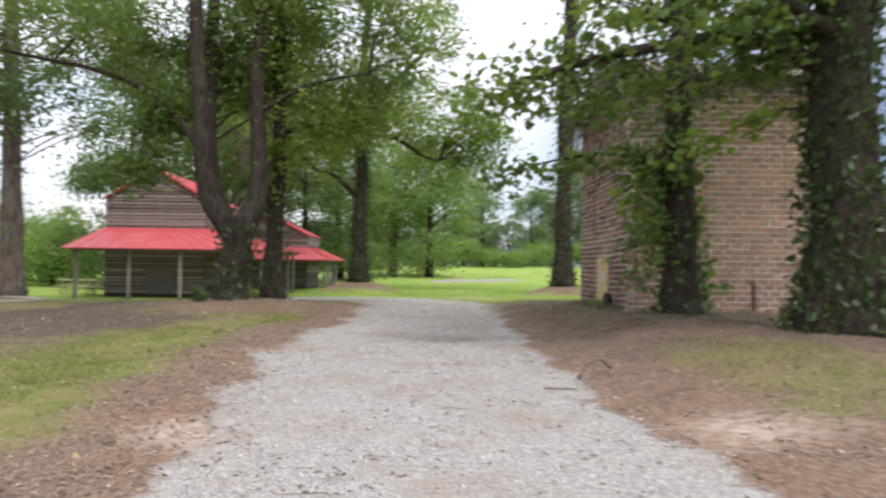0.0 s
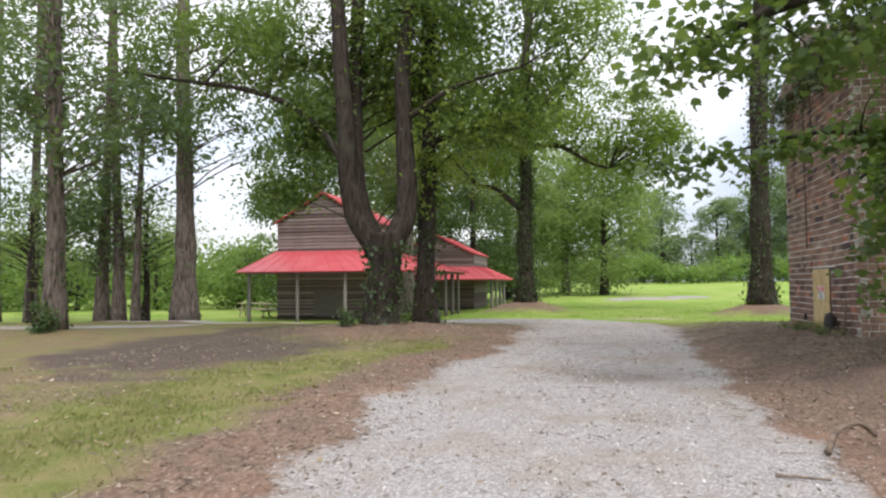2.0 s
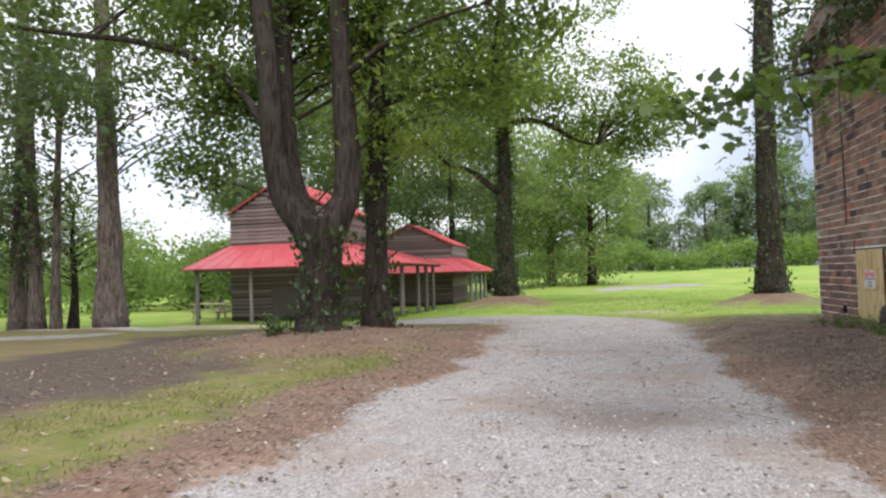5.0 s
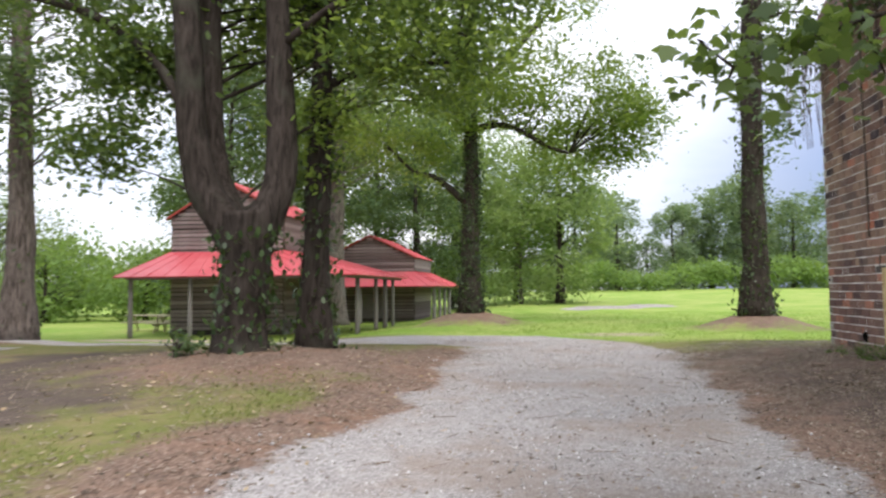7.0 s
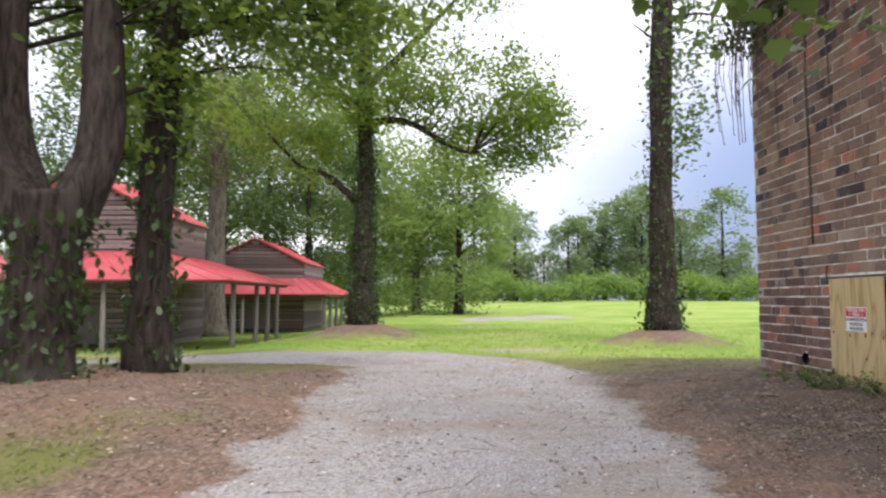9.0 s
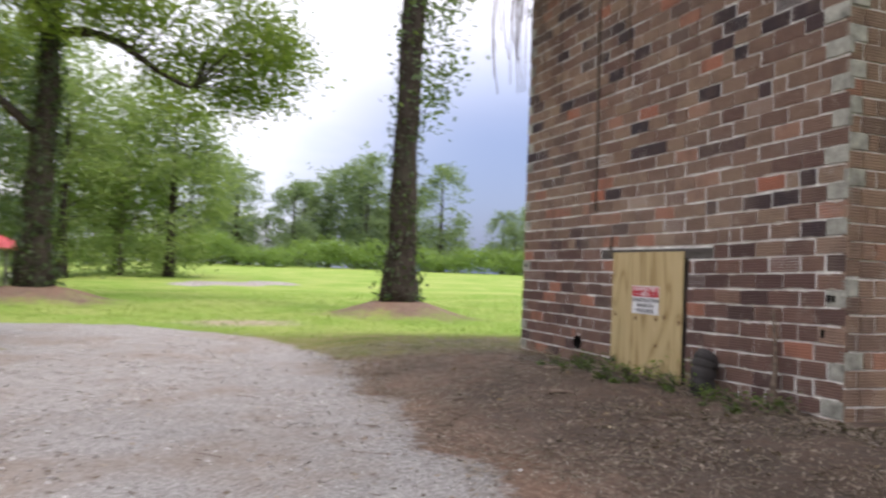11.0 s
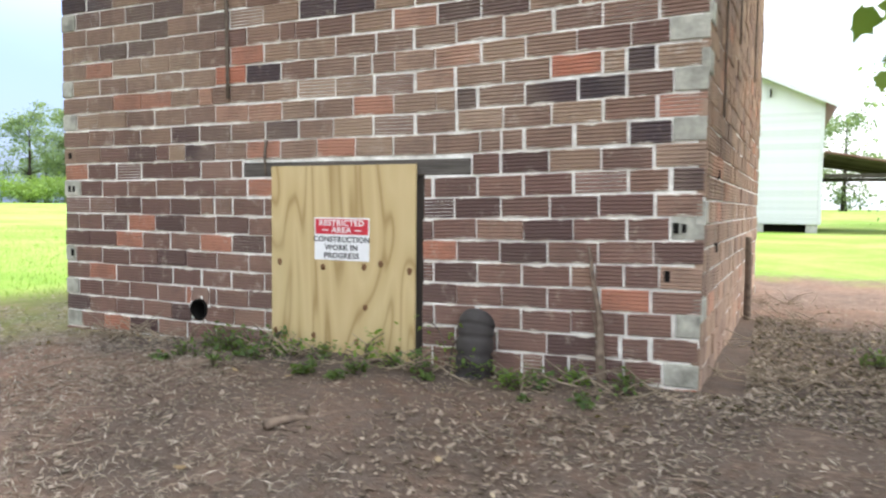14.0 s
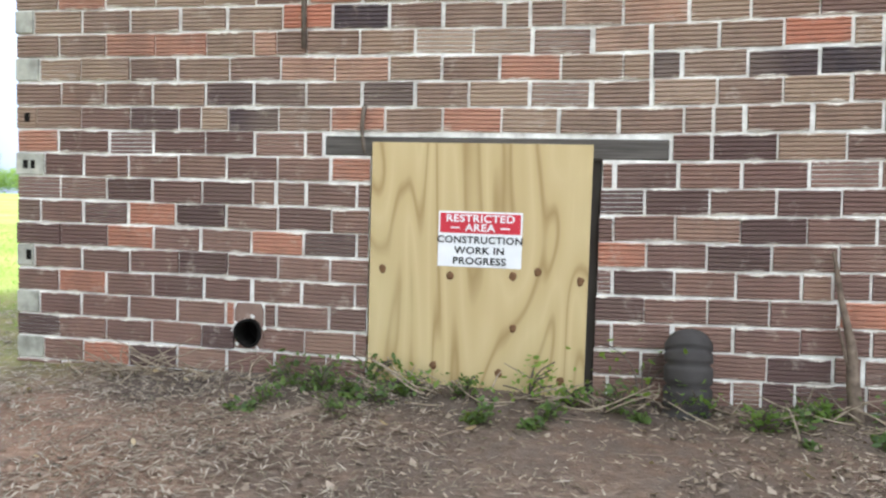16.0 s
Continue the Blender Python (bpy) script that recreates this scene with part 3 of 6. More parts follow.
def ivy_on(rng, points, radii, count, size=0.11, grow=0.12):
    """Ivy leaves on the skin of a trunk."""
    pts = np.array([tuple(p) for p in points])
    rad = np.asarray(radii)
    i = rng.integers(0, len(pts) - 1, count)
    t = rng.uniform(0, 1, count)[:, None]
    p = pts[i] * (1 - t) + pts[i + 1] * t
    a = rng.uniform(0, 2 * np.pi, count)
    r = rad[i] + np.abs(rng.normal(0, grow, count))
    return p + np.stack([np.cos(a) * r, np.sin(a) * r, np.zeros(count)], axis=1)


def tree(name, x, y, label, trunk, r0, r1, crown, leaf, bark, limbs=(), ivy=0, tips=None, leaf_shape="oval",
         leaf_size=0.16, per=60, clump=0.75, seed=1, sides=14, category="tree", group="", droop=0.3, sink=0.12):
    """A tree: trunk points from its foot, limbs (points, radii), a crown of clumps (centre, radii, count)."""
    rng = np.random.default_rng(seed)
    z = float(gz(x, y)) - sink
    ob = empty(name, x, y, z, label, category, group)
    pts = spline(trunk, 6)
    radii = trunk_radii(len(pts), r0, r1)
    part("trunk", tubes("trunk", [(pts, radii)], bark, sides, 0.22), ob)
    ends = []
    for run, ra, rb in limbs:
        lp = spline(run, 6)
        part("limb", tubes("limb", [(lp, [ra + (rb - ra) * i / (len(lp) - 1) for i in range(len(lp))])], bark, 8, 0.2), ob)
        ends.append(lp)
    pos = [crown_tips(rng, c, r, n) for c, r, n in crown]
    if tips is not None:
        pos.append(np.asarray(tips))
    if pos:
        all_tips = np.concatenate(pos)
        twig = []
        stem = np.concatenate([np.array(pts)[len(pts) // 3:]] + [np.array(e)[2:] for e in ends])
        for t in all_tips[:: max(1, len(all_tips) // 60)]:
            d = np.linalg.norm(stem - t, axis=1)
            i = int(np.argmin(d + 2.5 * np.maximum(0, stem[:, 2] - t[2] + 0.35 * d)))
            s = stem[i]
            if d[i] < 0.15:
                continue
            mid = s * 0.5 + t * 0.5 + rng.normal(0, 0.12, 3) + np.array([0, 0, 0.06 * d[i]])
            ra = 0.012 + 0.007 * d[i]
            twig.append((spline([s, mid, t], 3), [ra, ra * 0.85, ra * 0.7, ra * 0.55, ra * 0.4, ra * 0.25, ra * 0.12]))
        tagged(part("twig_work", tubes("twig_work", twig, bark, 5, 0.1), ob), kind="stuff")
        part("crown", leaves("crown", around(rng, all_tips, per, clump), leaf_size, leaf, rng, leaf_shape, droop), ob)
    if ivy:
        n = len(pts)
        c = ivy_on(rng, pts[: int(n * 0.8)], radii[: int(n * 0.8)], ivy)
        part("ivy", leaves("ivy", c, 0.13, LEAF_IVY, rng, "oval", 0.9), ob, "dark green ivy climbing the trunk")
    return ob


# ---- ground ----
def axis(lo, hi, core_lo, core_hi, step, grow):
    vals = list(np.arange(core_lo, core_hi + 1e-6, step))
    s, v = step, core_hi
    while v < hi:
        s *= grow
        v += s
        vals.append(v)
    s, v = step, core_lo
    while v > lo:
        s *= grow
        v -= s
        vals.insert(0, v)
    return np.array(vals)


def masks(x, y):
    """How far each ground cover reaches: gravel, mould, soil, sand, damp."""
    left = -2.25 + 0.12 * np.sin(y * 0.5) + 0.13 * np.sin(y * 1.9 + np.sin(y * 0.8)) + 0.07 * np.sin(y * 4.7) - 0.25 * smooth(6, 10, y) * (1 - smooth(12, 16, y)) + 0.35 * (1 - smooth(0, 6, y))
    right = 1.55 + 0.12 * np.sin(y * 0.37 + 1) + 0.12 * np.sin(y * 2.1 + 1.4 * np.sin(y * 0.7)) + 0.06 * np.sin(y * 5.1) + 0.35 * smooth(17, 22, y)
    lane = np.minimum(smooth(-0.55, 0.55, x - left), smooth(-0.55, 0.55, right - x)) * (1 - smooth(23.5, 27.0, y + 0.55 * np.maximum(x, -2) ))
    bend = smooth(0.2, 1.2, y - 22.6 - 0.10 * np.maximum(-x - 4, 0)) * smooth(-0.5, 0.8, 27.6 - 0.05 * x - y - 1.0 * np.maximum(x + 1.0, 0)) * (1 - smooth(0.6, 2.4, x)) * smooth(-40, -9, x)
    far = 1.2 * smooth(-0.6, 0.6, 3.0 - np.abs(y - 57 - 0.75 * (x - 3.5))) * smooth(-1.5, 1.5, x) * (1 - smooth(6, 9, x))
    path = smooth(-0.4, 0.4, 0.9 - np.abs(y - 21.2 - 0.16 * (x + 14))) * (1 - smooth(-13.2, -12.2, x)) * smooth(-40, -30, x)
    gravel = np.maximum.reduce([lane, bend, far, path * 0.9])
    bank = (1 - smooth(0.5, 1.7, left - x)) * (x < right) * (1 - smooth(21, 24, y))
    grove = bump_at(x, y, -5.2, 18.3, 3.4, 1.15)
    rightside = smooth(-0.9, -0.3, x - right) * (x > left) * (1 - smooth(20.5, 23.0, y + 0.35 * (x - 2))) * (1 - smooth(10.5, 14, x))
    rightside = rightside * (1 - 0.5 * smooth(2.2, 3.2, x) * (1 - smooth(4.8, 6.0, x)) * smooth(3, 5, y) * (1 - smooth(8.5, 10.5, y)))
    pines = np.maximum.reduce([bump_at(x, y, -15.6, 25.3, 1.9, 1.0), bump_at(x, y, -18.7, 25.8, 2.0, 1.0), bump_at(x, y, 5.9, 31.4, 2.0, 1.2), bump_at(x, y, -3.85, 35.5, 2.4, 1.2)])
    leftfar = 0.5 * smooth(-4.2, -6.5, x) * (1 - smooth(19, 23, y))
    mould = np.maximum.reduce([bank, grove, rightside, pines, leftfar])
    reach = np.sqrt(((x + 7.9 + 0.12 * (y - 15)) / 2.6) ** 2 + ((y - 15.0) / 6.6) ** 2)
    reach = reach + 0.5 * (patchy(x, y, 1.8, 15) - 0.5) + 0.35 * (patchy(x, y, 0.6, 16) - 0.5)
    soil = (1 - smooth(0.5, 1.3, reach)) * (1 - 0.8 * np.clip(grove, 0, 1))
    soil = np.maximum(soil, 0.75 * smooth(3.4, 4.2, x) * smooth(16.5, 17.5, y) * (1 - smooth(20, 21.3, y)) * (1 - smooth(4.6, 4.8, x)))
    soil = np.maximum(soil, (0.47 + 0.14 * smooth(10, 14, y) - 0.4 * smooth(18.4, 20.2, y)) * smooth(1.6, 2.6, x) * smooth(5, 9, y) * (1 - smooth(20, 22, y)) * (1 - smooth(7, 9, x)))
    soil = np.maximum(soil, 0.66 * np.exp(-((x - 3.5) / 0.7) ** 2 - ((y - 18.2) / 1.3) ** 2))
    sand = np.maximum(bump_at(x, y, -2.0, 4.6, 0.75, 0.75), bump_at(x, y, 2.3, 4.6, 0.9, 0.6))
    sand = np.maximum(sand, 0.72 * np.exp(-((x - 1.2 - 0.3 * (y - 28)) / 1.6) ** 2 - ((y - 28.2) / 1.3) ** 2))
    sand = np.maximum(sand, bump_at(x, y, -2.6, 9.4, 0.7, 0.5))
    sand = np.maximum(sand, smooth(-0.7, 0.5, 0.9 - np.abs(y - 30.6 + 0.12 * (x + 12))) * smooth(-7.6, -8.6, x) * smooth(-19, -16, x))
    damp = 0.7 * np.exp(-((x - 0.05) / 1.1) ** 2 - ((y - 11.6) / 0.9) ** 2) + 0.35 * np.exp(-((x + 0.9) / 1.2) ** 2 - ((y - 18.0) / 1.6) ** 2)
    lush = np.maximum(smooth(22.0, 30.0, y + 0.9 * np.minimum(x + 4, 0) + 0.2 * x), smooth(9, 14, x))
    lush = np.maximum(lush, 0.95 * smooth(26.5, 29.5, y) * smooth(-7.5, -9.5, x))
    lush = np.maximum(lush, 0.3 * bump_at(x, y, -3.6, 7.2, 1.8, 1.0))
    return {"lush": lush, "gravel": gravel, "mould": mould, "soil": soil, "sand": sand, "damp": damp}


def build_ground():
    xs, ys = axis(-900, 900, -9.0, 7.0, 0.14, 1.10), axis(-500, 1200, -3.0, 29.0, 0.16, 1.10)
    gx, gy = np.meshgrid(xs, ys)
    z = gz(gx, gy)
    near = (np.abs(gx) < 16) & (gy > -5) & (gy < 36)
    soft = 1 - masks(gx, gy)["gravel"]
    wob = np.sin(gx * 3.1 + np.sin(gy * 2.3)) * np.sin(gy * 2.7 + np.sin(gx * 1.9)) * 0.5 + np.sin(gx * 7.7 + gy * 2) * np.sin(gy * 8.3 - gx * 3) * 0.35
    z = z + near * wob * (0.006 + 0.016 * soft)
    nx, ny = len(xs), len(ys)
    i, j = np.meshgrid(np.arange(nx - 1), np.arange(ny - 1))
    a = (j * nx + i).ravel()
    faces = np.stack([a, a + 1, a + nx + 1, a + nx], axis=1)
    me = mesh_of("ground", np.stack([gx, gy, z], axis=2).reshape(-1, 3), faces, GROUND, True)
    for name, v in masks(gx, gy).items():
        at = me.attributes.new(name, "FLOAT", "POINT")
        at.data.foreach_set("value", np.clip(v, 0, 1.2).astype(np.float32).ravel())
    tagged(new("ground", me), "mown grass, leaf mould and a gravel drive", "ground", kind="structure")


build_ground()


# ---- the brick barn ----
NX, NY0, NY1, TOP = 4.54, 16.08, 21.34, 6.0
COURSE, FIRST = 0.1405, -0.040


def boxes_mesh(name, cells, material):
    verts, faces = [], []
    for x0, x1, y0, y1, z0, z1 in cells:
        k = len(verts)
        verts += [(x0, y0, z0), (x1, y0, z0), (x1, y1, z0), (x0, y1, z0), (x0, y0, z1), (x1, y0, z1), (x1, y1, z1), (x0, y1, z1)]
        faces += [tuple(k + i for i in f) for f in ((3, 2, 1, 0), (4, 5, 6, 7), (0, 1, 5, 4), (1, 2, 6, 5), (2, 3, 7, 6), (3, 0, 4, 7))]
    return mesh_of(name, verts, faces, material)


def tile_shape(width, height=0.127, depth=0.05, proud=0.0, grooves=5):
    """A scored hollow tile: along x, its face towards -y, base at z 0."""
    prof = [(depth, 0.0), (0.004, 0.0), (0.0, 0.006)]
    for g in range(grooves):
        z = height * (g + 0.75) / (grooves + 0.5)
        prof += [(0.0, z - 0.005), (0.008, z), (0.0, z + 0.005)]
    prof += [(0.0, height - 0.006), (0.004, height), (depth, height)]
    n = len(prof)
    verts = [(-width / 2 + 0.002, y - proud, z) for y, z in prof] + [(width / 2 - 0.002, y - proud, z) for y, z in prof]
    faces = [(i, i + n, i + 1 + n, i + 1) for i in range(n - 1)]
    faces += [tuple(range(n)), tuple(reversed(range(n, 2 * n)))]
    return verts, faces


def course_row(rng, length, ends, shift):
    """Tile spans along a course in running bond, a little ragged; ends is how long the corner blocks are."""
    ends = [e * rng.uniform(0.7, 1.2) for e in ends]
    spans, at = ([(0.0, ends[0], "corner")] if ends[0] else []), ends[0]
    stop = length - ends[1]
    joint = 0.145 + shift
    while joint < at + 0.07:
        joint += 0.31
    while at < stop - 0.02:
        nxt = joint + rng.uniform(-0.012, 0.012)
        if rng.random() < 0.04 and nxt - at > 0.25:
            nxt = at + 0.14
        else:
            joint += 0.312
        if stop - nxt < 0.08:
            nxt = stop
        spans.append((at, nxt, "tile"))
        at = nxt
    if ends[1]:
        spans.append((stop, length, "corner"))
    return spans


def tiled_wall(parent, name, m, length, top, opening, near_top, seed, shape_cache, near_span, corner_ends, rise, rest=None, patched=0.75):
    """Tiles on a wall whose local x runs along it and whose -y is its face."""
    rng = np.random.default_rng(seed)
    verts, faces = [], []
    pv, pf = [], []
    placed = 0
    wall = parent
    jobs = []
    z, k = FIRST, 0
    while z < top - 0.1:
        ends = corner_ends[k % 2]
        spans = course_row(rng, length, ends, 0.0 if k % 2 == 0 else 0.157)
        for a, b, kind in spans:
            pieces = [(a, b)]
            for o0, o1, oz0, oz1 in opening:
                if z + 0.1 > oz0 and z + 0.03 < oz1:
                    cut = []
                    for s0, s1 in pieces:
                        if s1 <= o0 or s0 >= o1:
                            cut.append((s0, s1))
                        else:
                            if o0 - s0 > 0.04:
                                cut.append((s0, o0))
                            if s1 - o1 > 0.04:
                                cut.append((o1, s1))
                    pieces = cut
            for s0, s1 in pieces:
                w = s1 - s0 - rng.choice((0.006, 0.012, 0.016, 0.024))
                sink, tilt = rng.normal(0, 0.003), rng.normal(0, 0.4)
                dz = rng.normal(0, 0.0028)
                lift = 0.026 * max(0.0, (s0 + s1) / 2 - rise)
                jobs.append(((s0 + s1) / 2, w, z + dz + lift, sink, tilt - (1.4 if lift > 0 else 0), kind, z < near_top and near_span[0] < (s0 + s1) / 2 < near_span[1]))
        z += COURSE
        k += 1
    for x, w, zz, sink, tilt, kind, near in jobs:
        if kind == "corner":
            v, f = tile_shape(w + 0.01, 0.132, 0.05, 0.004 if rng.random() < 0.5 else 0.0, 0)
            tv, tf = (pv, pf) if rng.random() < patched else (verts, faces)
            if tv is verts:
                v, f = tile_shape(w, 0.127, 0.05, 0.0, 5)
        elif near:
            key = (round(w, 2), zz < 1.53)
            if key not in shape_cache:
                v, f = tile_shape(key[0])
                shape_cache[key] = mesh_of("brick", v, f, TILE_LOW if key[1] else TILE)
            part("brick", shape_cache[key], wall, "", m @ pose(x, sink, zz, 0, tilt, 0))
            placed += 1
            continue
        else:
            v, f = tile_shape(w)
            tv, tf = verts, faces
        n = len(tv)
        tv += [tuple(m @ Vector((p[0] + x, p[1] + sink, p[2] + zz))) for p in v]
        tf += [tuple(i + n for i in q) for q in f]
    tagged(part(name + "_tiles", mesh_of("tiles", verts, faces, rest or TILE_JOINED), wall, "scored red-brown clay tiles, weathered"), kind="stuff")
    if pv:
        tagged(part("cement_patch", mesh_of("cement_patch", pv, pf, PATCH), wall, "grey cement patched into the corner blocks"), kind="stuff")


def pierced_wall(name, x, t, ys, zs, holes, material):
    """One wall of a grid of cells, with the cells in holes left open right through."""
    ny, nz = len(ys), len(zs)
    verts = [(x + d, y, z) for d in (0, t) for y in ys for z in zs]
    at = lambda d, i, j: d * ny * nz + i * nz + j
    solid = lambda i, j: 0 <= i < ny - 1 and 0 <= j < nz - 1 and (i, j) not in holes
    faces = []
    for i in range(ny - 1):
        for j in range(nz - 1):
            if not solid(i, j):
                continue
            faces += [(at(0, i, j), at(0, i, j + 1), at(0, i + 1, j + 1), at(0, i + 1, j)), (at(1, i, j), at(1, i + 1, j), at(1, i + 1, j + 1), at(1, i, j + 1))]
            for di, dj, a, c in ((-1, 0, (i, j), (i, j + 1)), (1, 0, (i + 1, j + 1), (i + 1, j)), (0, -1, (i + 1, j), (i, j)), (0, 1, (i, j + 1), (i + 1, j + 1))):
                if not solid(i + di, j + dj):
                    faces.append((at(0, *a), at(1, *a), at(1, *c), at(0, *c)))
    return mesh_of(name, verts, faces, material)


def brick_barn():
    barn = empty("brick_barn", NX, NY0, 0, "old barn of scored red-brown clay tile with pale mortar", "barn")
    back = Matrix.Translation((-NX, -NY0, 0))
    t = 0.20
    fx = NX + 0.012
    front = pierced_wall("wall_front", fx, t, (NY0 + 0.012, 17.84, 19.095, 19.73, 19.88, NY1 - 0.012), (-0.4, 0.10, 0.405, 0.555, 1.58, TOP),
                         ((1, 1), (1, 2), (1, 3), (3, 2)), MORTAR)
    wf = part("wall_front", front, barn, "", back)
    skew = math.degrees(math.atan2(-0.16, 5.36))
    length = 5.36
    ms = pose(NX, NY0, 0, 0, 0, skew)
    side = boxes_mesh("wall_side", [(0.212, length, 0.012, 0.212, -0.4, TOP)], MORTAR)
    ws = part("wall_side", side, barn, "", back @ ms)
    rest = boxes_mesh("wall_back", [(NX + 0.22, NX + length - 0.01, NY1 - 0.22, NY1, -0.4, TOP), (NX + length - 0.2, NX + length, NY0 + 0.06, NY1 - 0.23, -0.4, TOP)], TILE_JOINED)
    part("wall_back", rest, barn, "", back)
    cache = {}
    mf = pose(NX, NY1, 0, 0, 0, -90)
    hole = (NY1 - 19.89, NY1 - 19.72, 0.405, 0.555)
    door = (NY1 - 19.09, NY1 - 17.848, 0.0, 1.50)
    lintel = (NY1 - 19.37, NY1 - 17.50, 1.50, 1.60)
    tiled_wall(wf, "front", mf, NY1 - NY0, TOP, (hole, door, lintel), 2.5, 11, cache, (0.1, 9), ((0.17, 0.21), (0, 0)), NY1 - 17.85, None, 0.8)
    tiled_wall(ws, "side", pose(0, 0, 0), length, TOP, (), -1, 12, cache, (0, 0), ((0, 0.1), (0.17, 0.0)), 99, TILE_SIDE_LIT, 0.8)
    # roof, low and hidden under vines
    rv = [(NX - 0.15, NY0 - 0.2, TOP), (NX + length + 0.15, NY0 - 0.35, TOP), (NX + length + 0.15, NY1 + 0.2, TOP), (NX - 0.15, NY1 + 0.2, TOP),
          (NX - 0.15, 18.7, TOP + 1.1), (NX + length + 0.15, 18.6, TOP + 1.1)]
    part("roof", mesh_of("roof", rv, [(0, 1, 5, 4), (2, 3, 4, 5), (0, 4, 3), (1, 2, 5), (3, 2, 1, 0)], RUST_TIN), barn, "rusty tin roof", back)
    part("lintel", box("lintel", 0.10, 1.866, 0.118, LINTEL_WOOD, 0.012), barn, "split grey timber lintel", back @ pose(NX + 0.056, 18.435, 1.506, 0, 0, 0))
    # these jambs paint the shade of the gap beside the plywood
    for y0, y1, dx in ((17.842, 17.952, 0.035), (19.04, 19.092, 0.03)):
        part("door_jamb", boxes_mesh("door_jamb", [(NX + dx, NX + dx + 0.11, y0, y1, 0.102, 1.505)], GAP_SHADE_WOOD), barn, "door jamb coloured near-black for the shaded gap", back)
    # small black blocks on the tile faces replace the shade of open cells
    for y, z, sy, sz in ((16.275, 0.885, 0.032, 0.065), (16.235, 1.165, 0.03, 0.06), (16.19, 1.17, 0.022, 0.05), (21.25, 0.845, 0.03, 0.06), (21.27, 1.40, 0.028, 0.05), (21.22, 1.40, 0.024, 0.05), (21.26, 1.685, 0.026, 0.05)):
        part("tile_cell", box("tile_cell", 0.02, sy, sz, SHADE_BLACK), barn, "near-black block in place of a corner tile's shaded hollow", back @ pose(NX + 0.003, y, z))
    for x, z in ((5.2, 1.03), (5.22, 1.5)):
        part("tile_cell", box("tile_cell", 0.05, 0.02, 0.06, SHADE_BLACK), barn, "near-black block in place of a corner tile's shaded hollow", back @ pose(x, NY0 - 0.03 * (x - NX) + 0.004, z, 0, 0, skew))
    return barn


BARN = brick_barn()


def plywood_door():
    ob = empty("plywood_panel", NX - 0.012, 18.485, 0.18, "new yellow plywood panel screwed over the barn doorway", "door")
    part("sheet", box("sheet", 0.02, 1.19, 1.405, PLYWOOD, 0.002), ob)
    rng = np.random.default_rng(4)
    for gy, gz0 in ((0.52, 0.71), (0.14, 0.69), (-0.2, 0.70), (-0.555, 0.69), (0.22, 0.19), (-0.14, 0.17), (-0.47, 0.15), (-0.21, 0.42), (0.56, 0.2), (-0.33, 0.73)):
        bm = bmesh.new()
        bmesh.ops.create_uvsphere(bm, u_segments=8, v_segments=5, radius=1.0)
        for v in bm.verts:
            v.co = Vector((v.co.x * 0.003, v.co.y * rng.uniform(0.016, 0.024), v.co.z * rng.uniform(0.018, 0.03)))
        part("knot", bm_mesh("knot", bm, KNOT, True), ob, "", pose(-0.0105, gy, gz0))
    sign = empty("warning_sign", NX - 0.0235, 18.47, 0.92, "red and white restricted area sign on the plywood", "sign")
    part("plate", box("plate", 0.002, 0.455, 0.30, SIGN_WHITE, 0.0008), sign)
    part("red_band", box("red_band", 0.002, 0.435, 0.107, SIGN_RED, 0.0005, (-0.0015, 0, 0.183)), sign, "red band with white words")

    def words(body, size, z, material, wide=1.0):
        cu = bpy.data.curves.new("lettering", "FONT")
        cu.body, cu.size, cu.align_x, cu.align_y, cu.extrude = body, size, "CENTER", "CENTER", 0.0005
        cu.offset = 0.0012
        cu.space_character = 1.08
        cu.materials.append(material)
        ob2 = new("lettering", cu)
        ob2.parent = sign
        ob2.matrix_basis = Matrix(((0, 0, -1, -0.0035), (-wide, 0, 0, 0), (0, 1, 0, z), (0, 0, 0, 1)))

    words("RESTRICTED", 0.056, 0.261, SIGN_WHITE, 1.12)
    words("AREA", 0.056, 0.212, SIGN_WHITE, 1.12)
    words("CONSTRUCTION", 0.052, 0.146, SIGN_BLACK, 1.08)
    words("WORK IN", 0.052, 0.089, SIGN_BLACK, 1.12)
    words("PROGRESS", 0.052, 0.032, SIGN_BLACK, 1.12)
    for s in (-1, 1):
        part("dash", box("dash", 0.0015, 0.05, 0.008, SIGN_WHITE, 0.0, (-0.003, s * 0.135, 0.208)), sign)


plywood_door()


# ---- the wooden barns with red roofs ----
def sheet_roof(name, a, b, c, d, material, ribs, thick=0.05):
    """A tin sheet with raised seams: a-b its lower edge, d-c its upper one."""
    a, b, c, d = (Vector(v) for v in (a, b, c, d))
    n = (b - a).cross(d - a).normalized()
    verts, faces = [], []
    for i in range(ribs + 1):
        t = i / ribs
        lo, hi = a.lerp(b, t), d.lerp(c, t)
        for s, h in ((-0.018, 0.0), (-0.01, 0.022), (0.01, 0.022), (0.018, 0.0)):
            dirn = (b - a).normalized() * s
            if (i == 0 and s < 0) or (i == ribs and s > 0):
                dirn = Vector((0, 0, 0))
            verts += [tuple(lo + dirn + n * h), tuple(hi + dirn + n * h)]
    m = len(verts) // 2
    for i in range(m - 1):
        faces.append((2 * i, 2 * i + 2, 2 * i + 3, 2 * i + 1))
    k = len(verts)
    verts += [tuple(v - n * thick) for v in (a, b, c, d)]
    faces += [(k + 3, k + 2, k + 1, k), (k, k + 1, 2 * (m - 1), 0), (k + 1, k + 2, 2 * m - 1, 2 * (m - 1)), (k + 3, k, 0, 1)]
    return mesh_of(name, verts, faces, material)


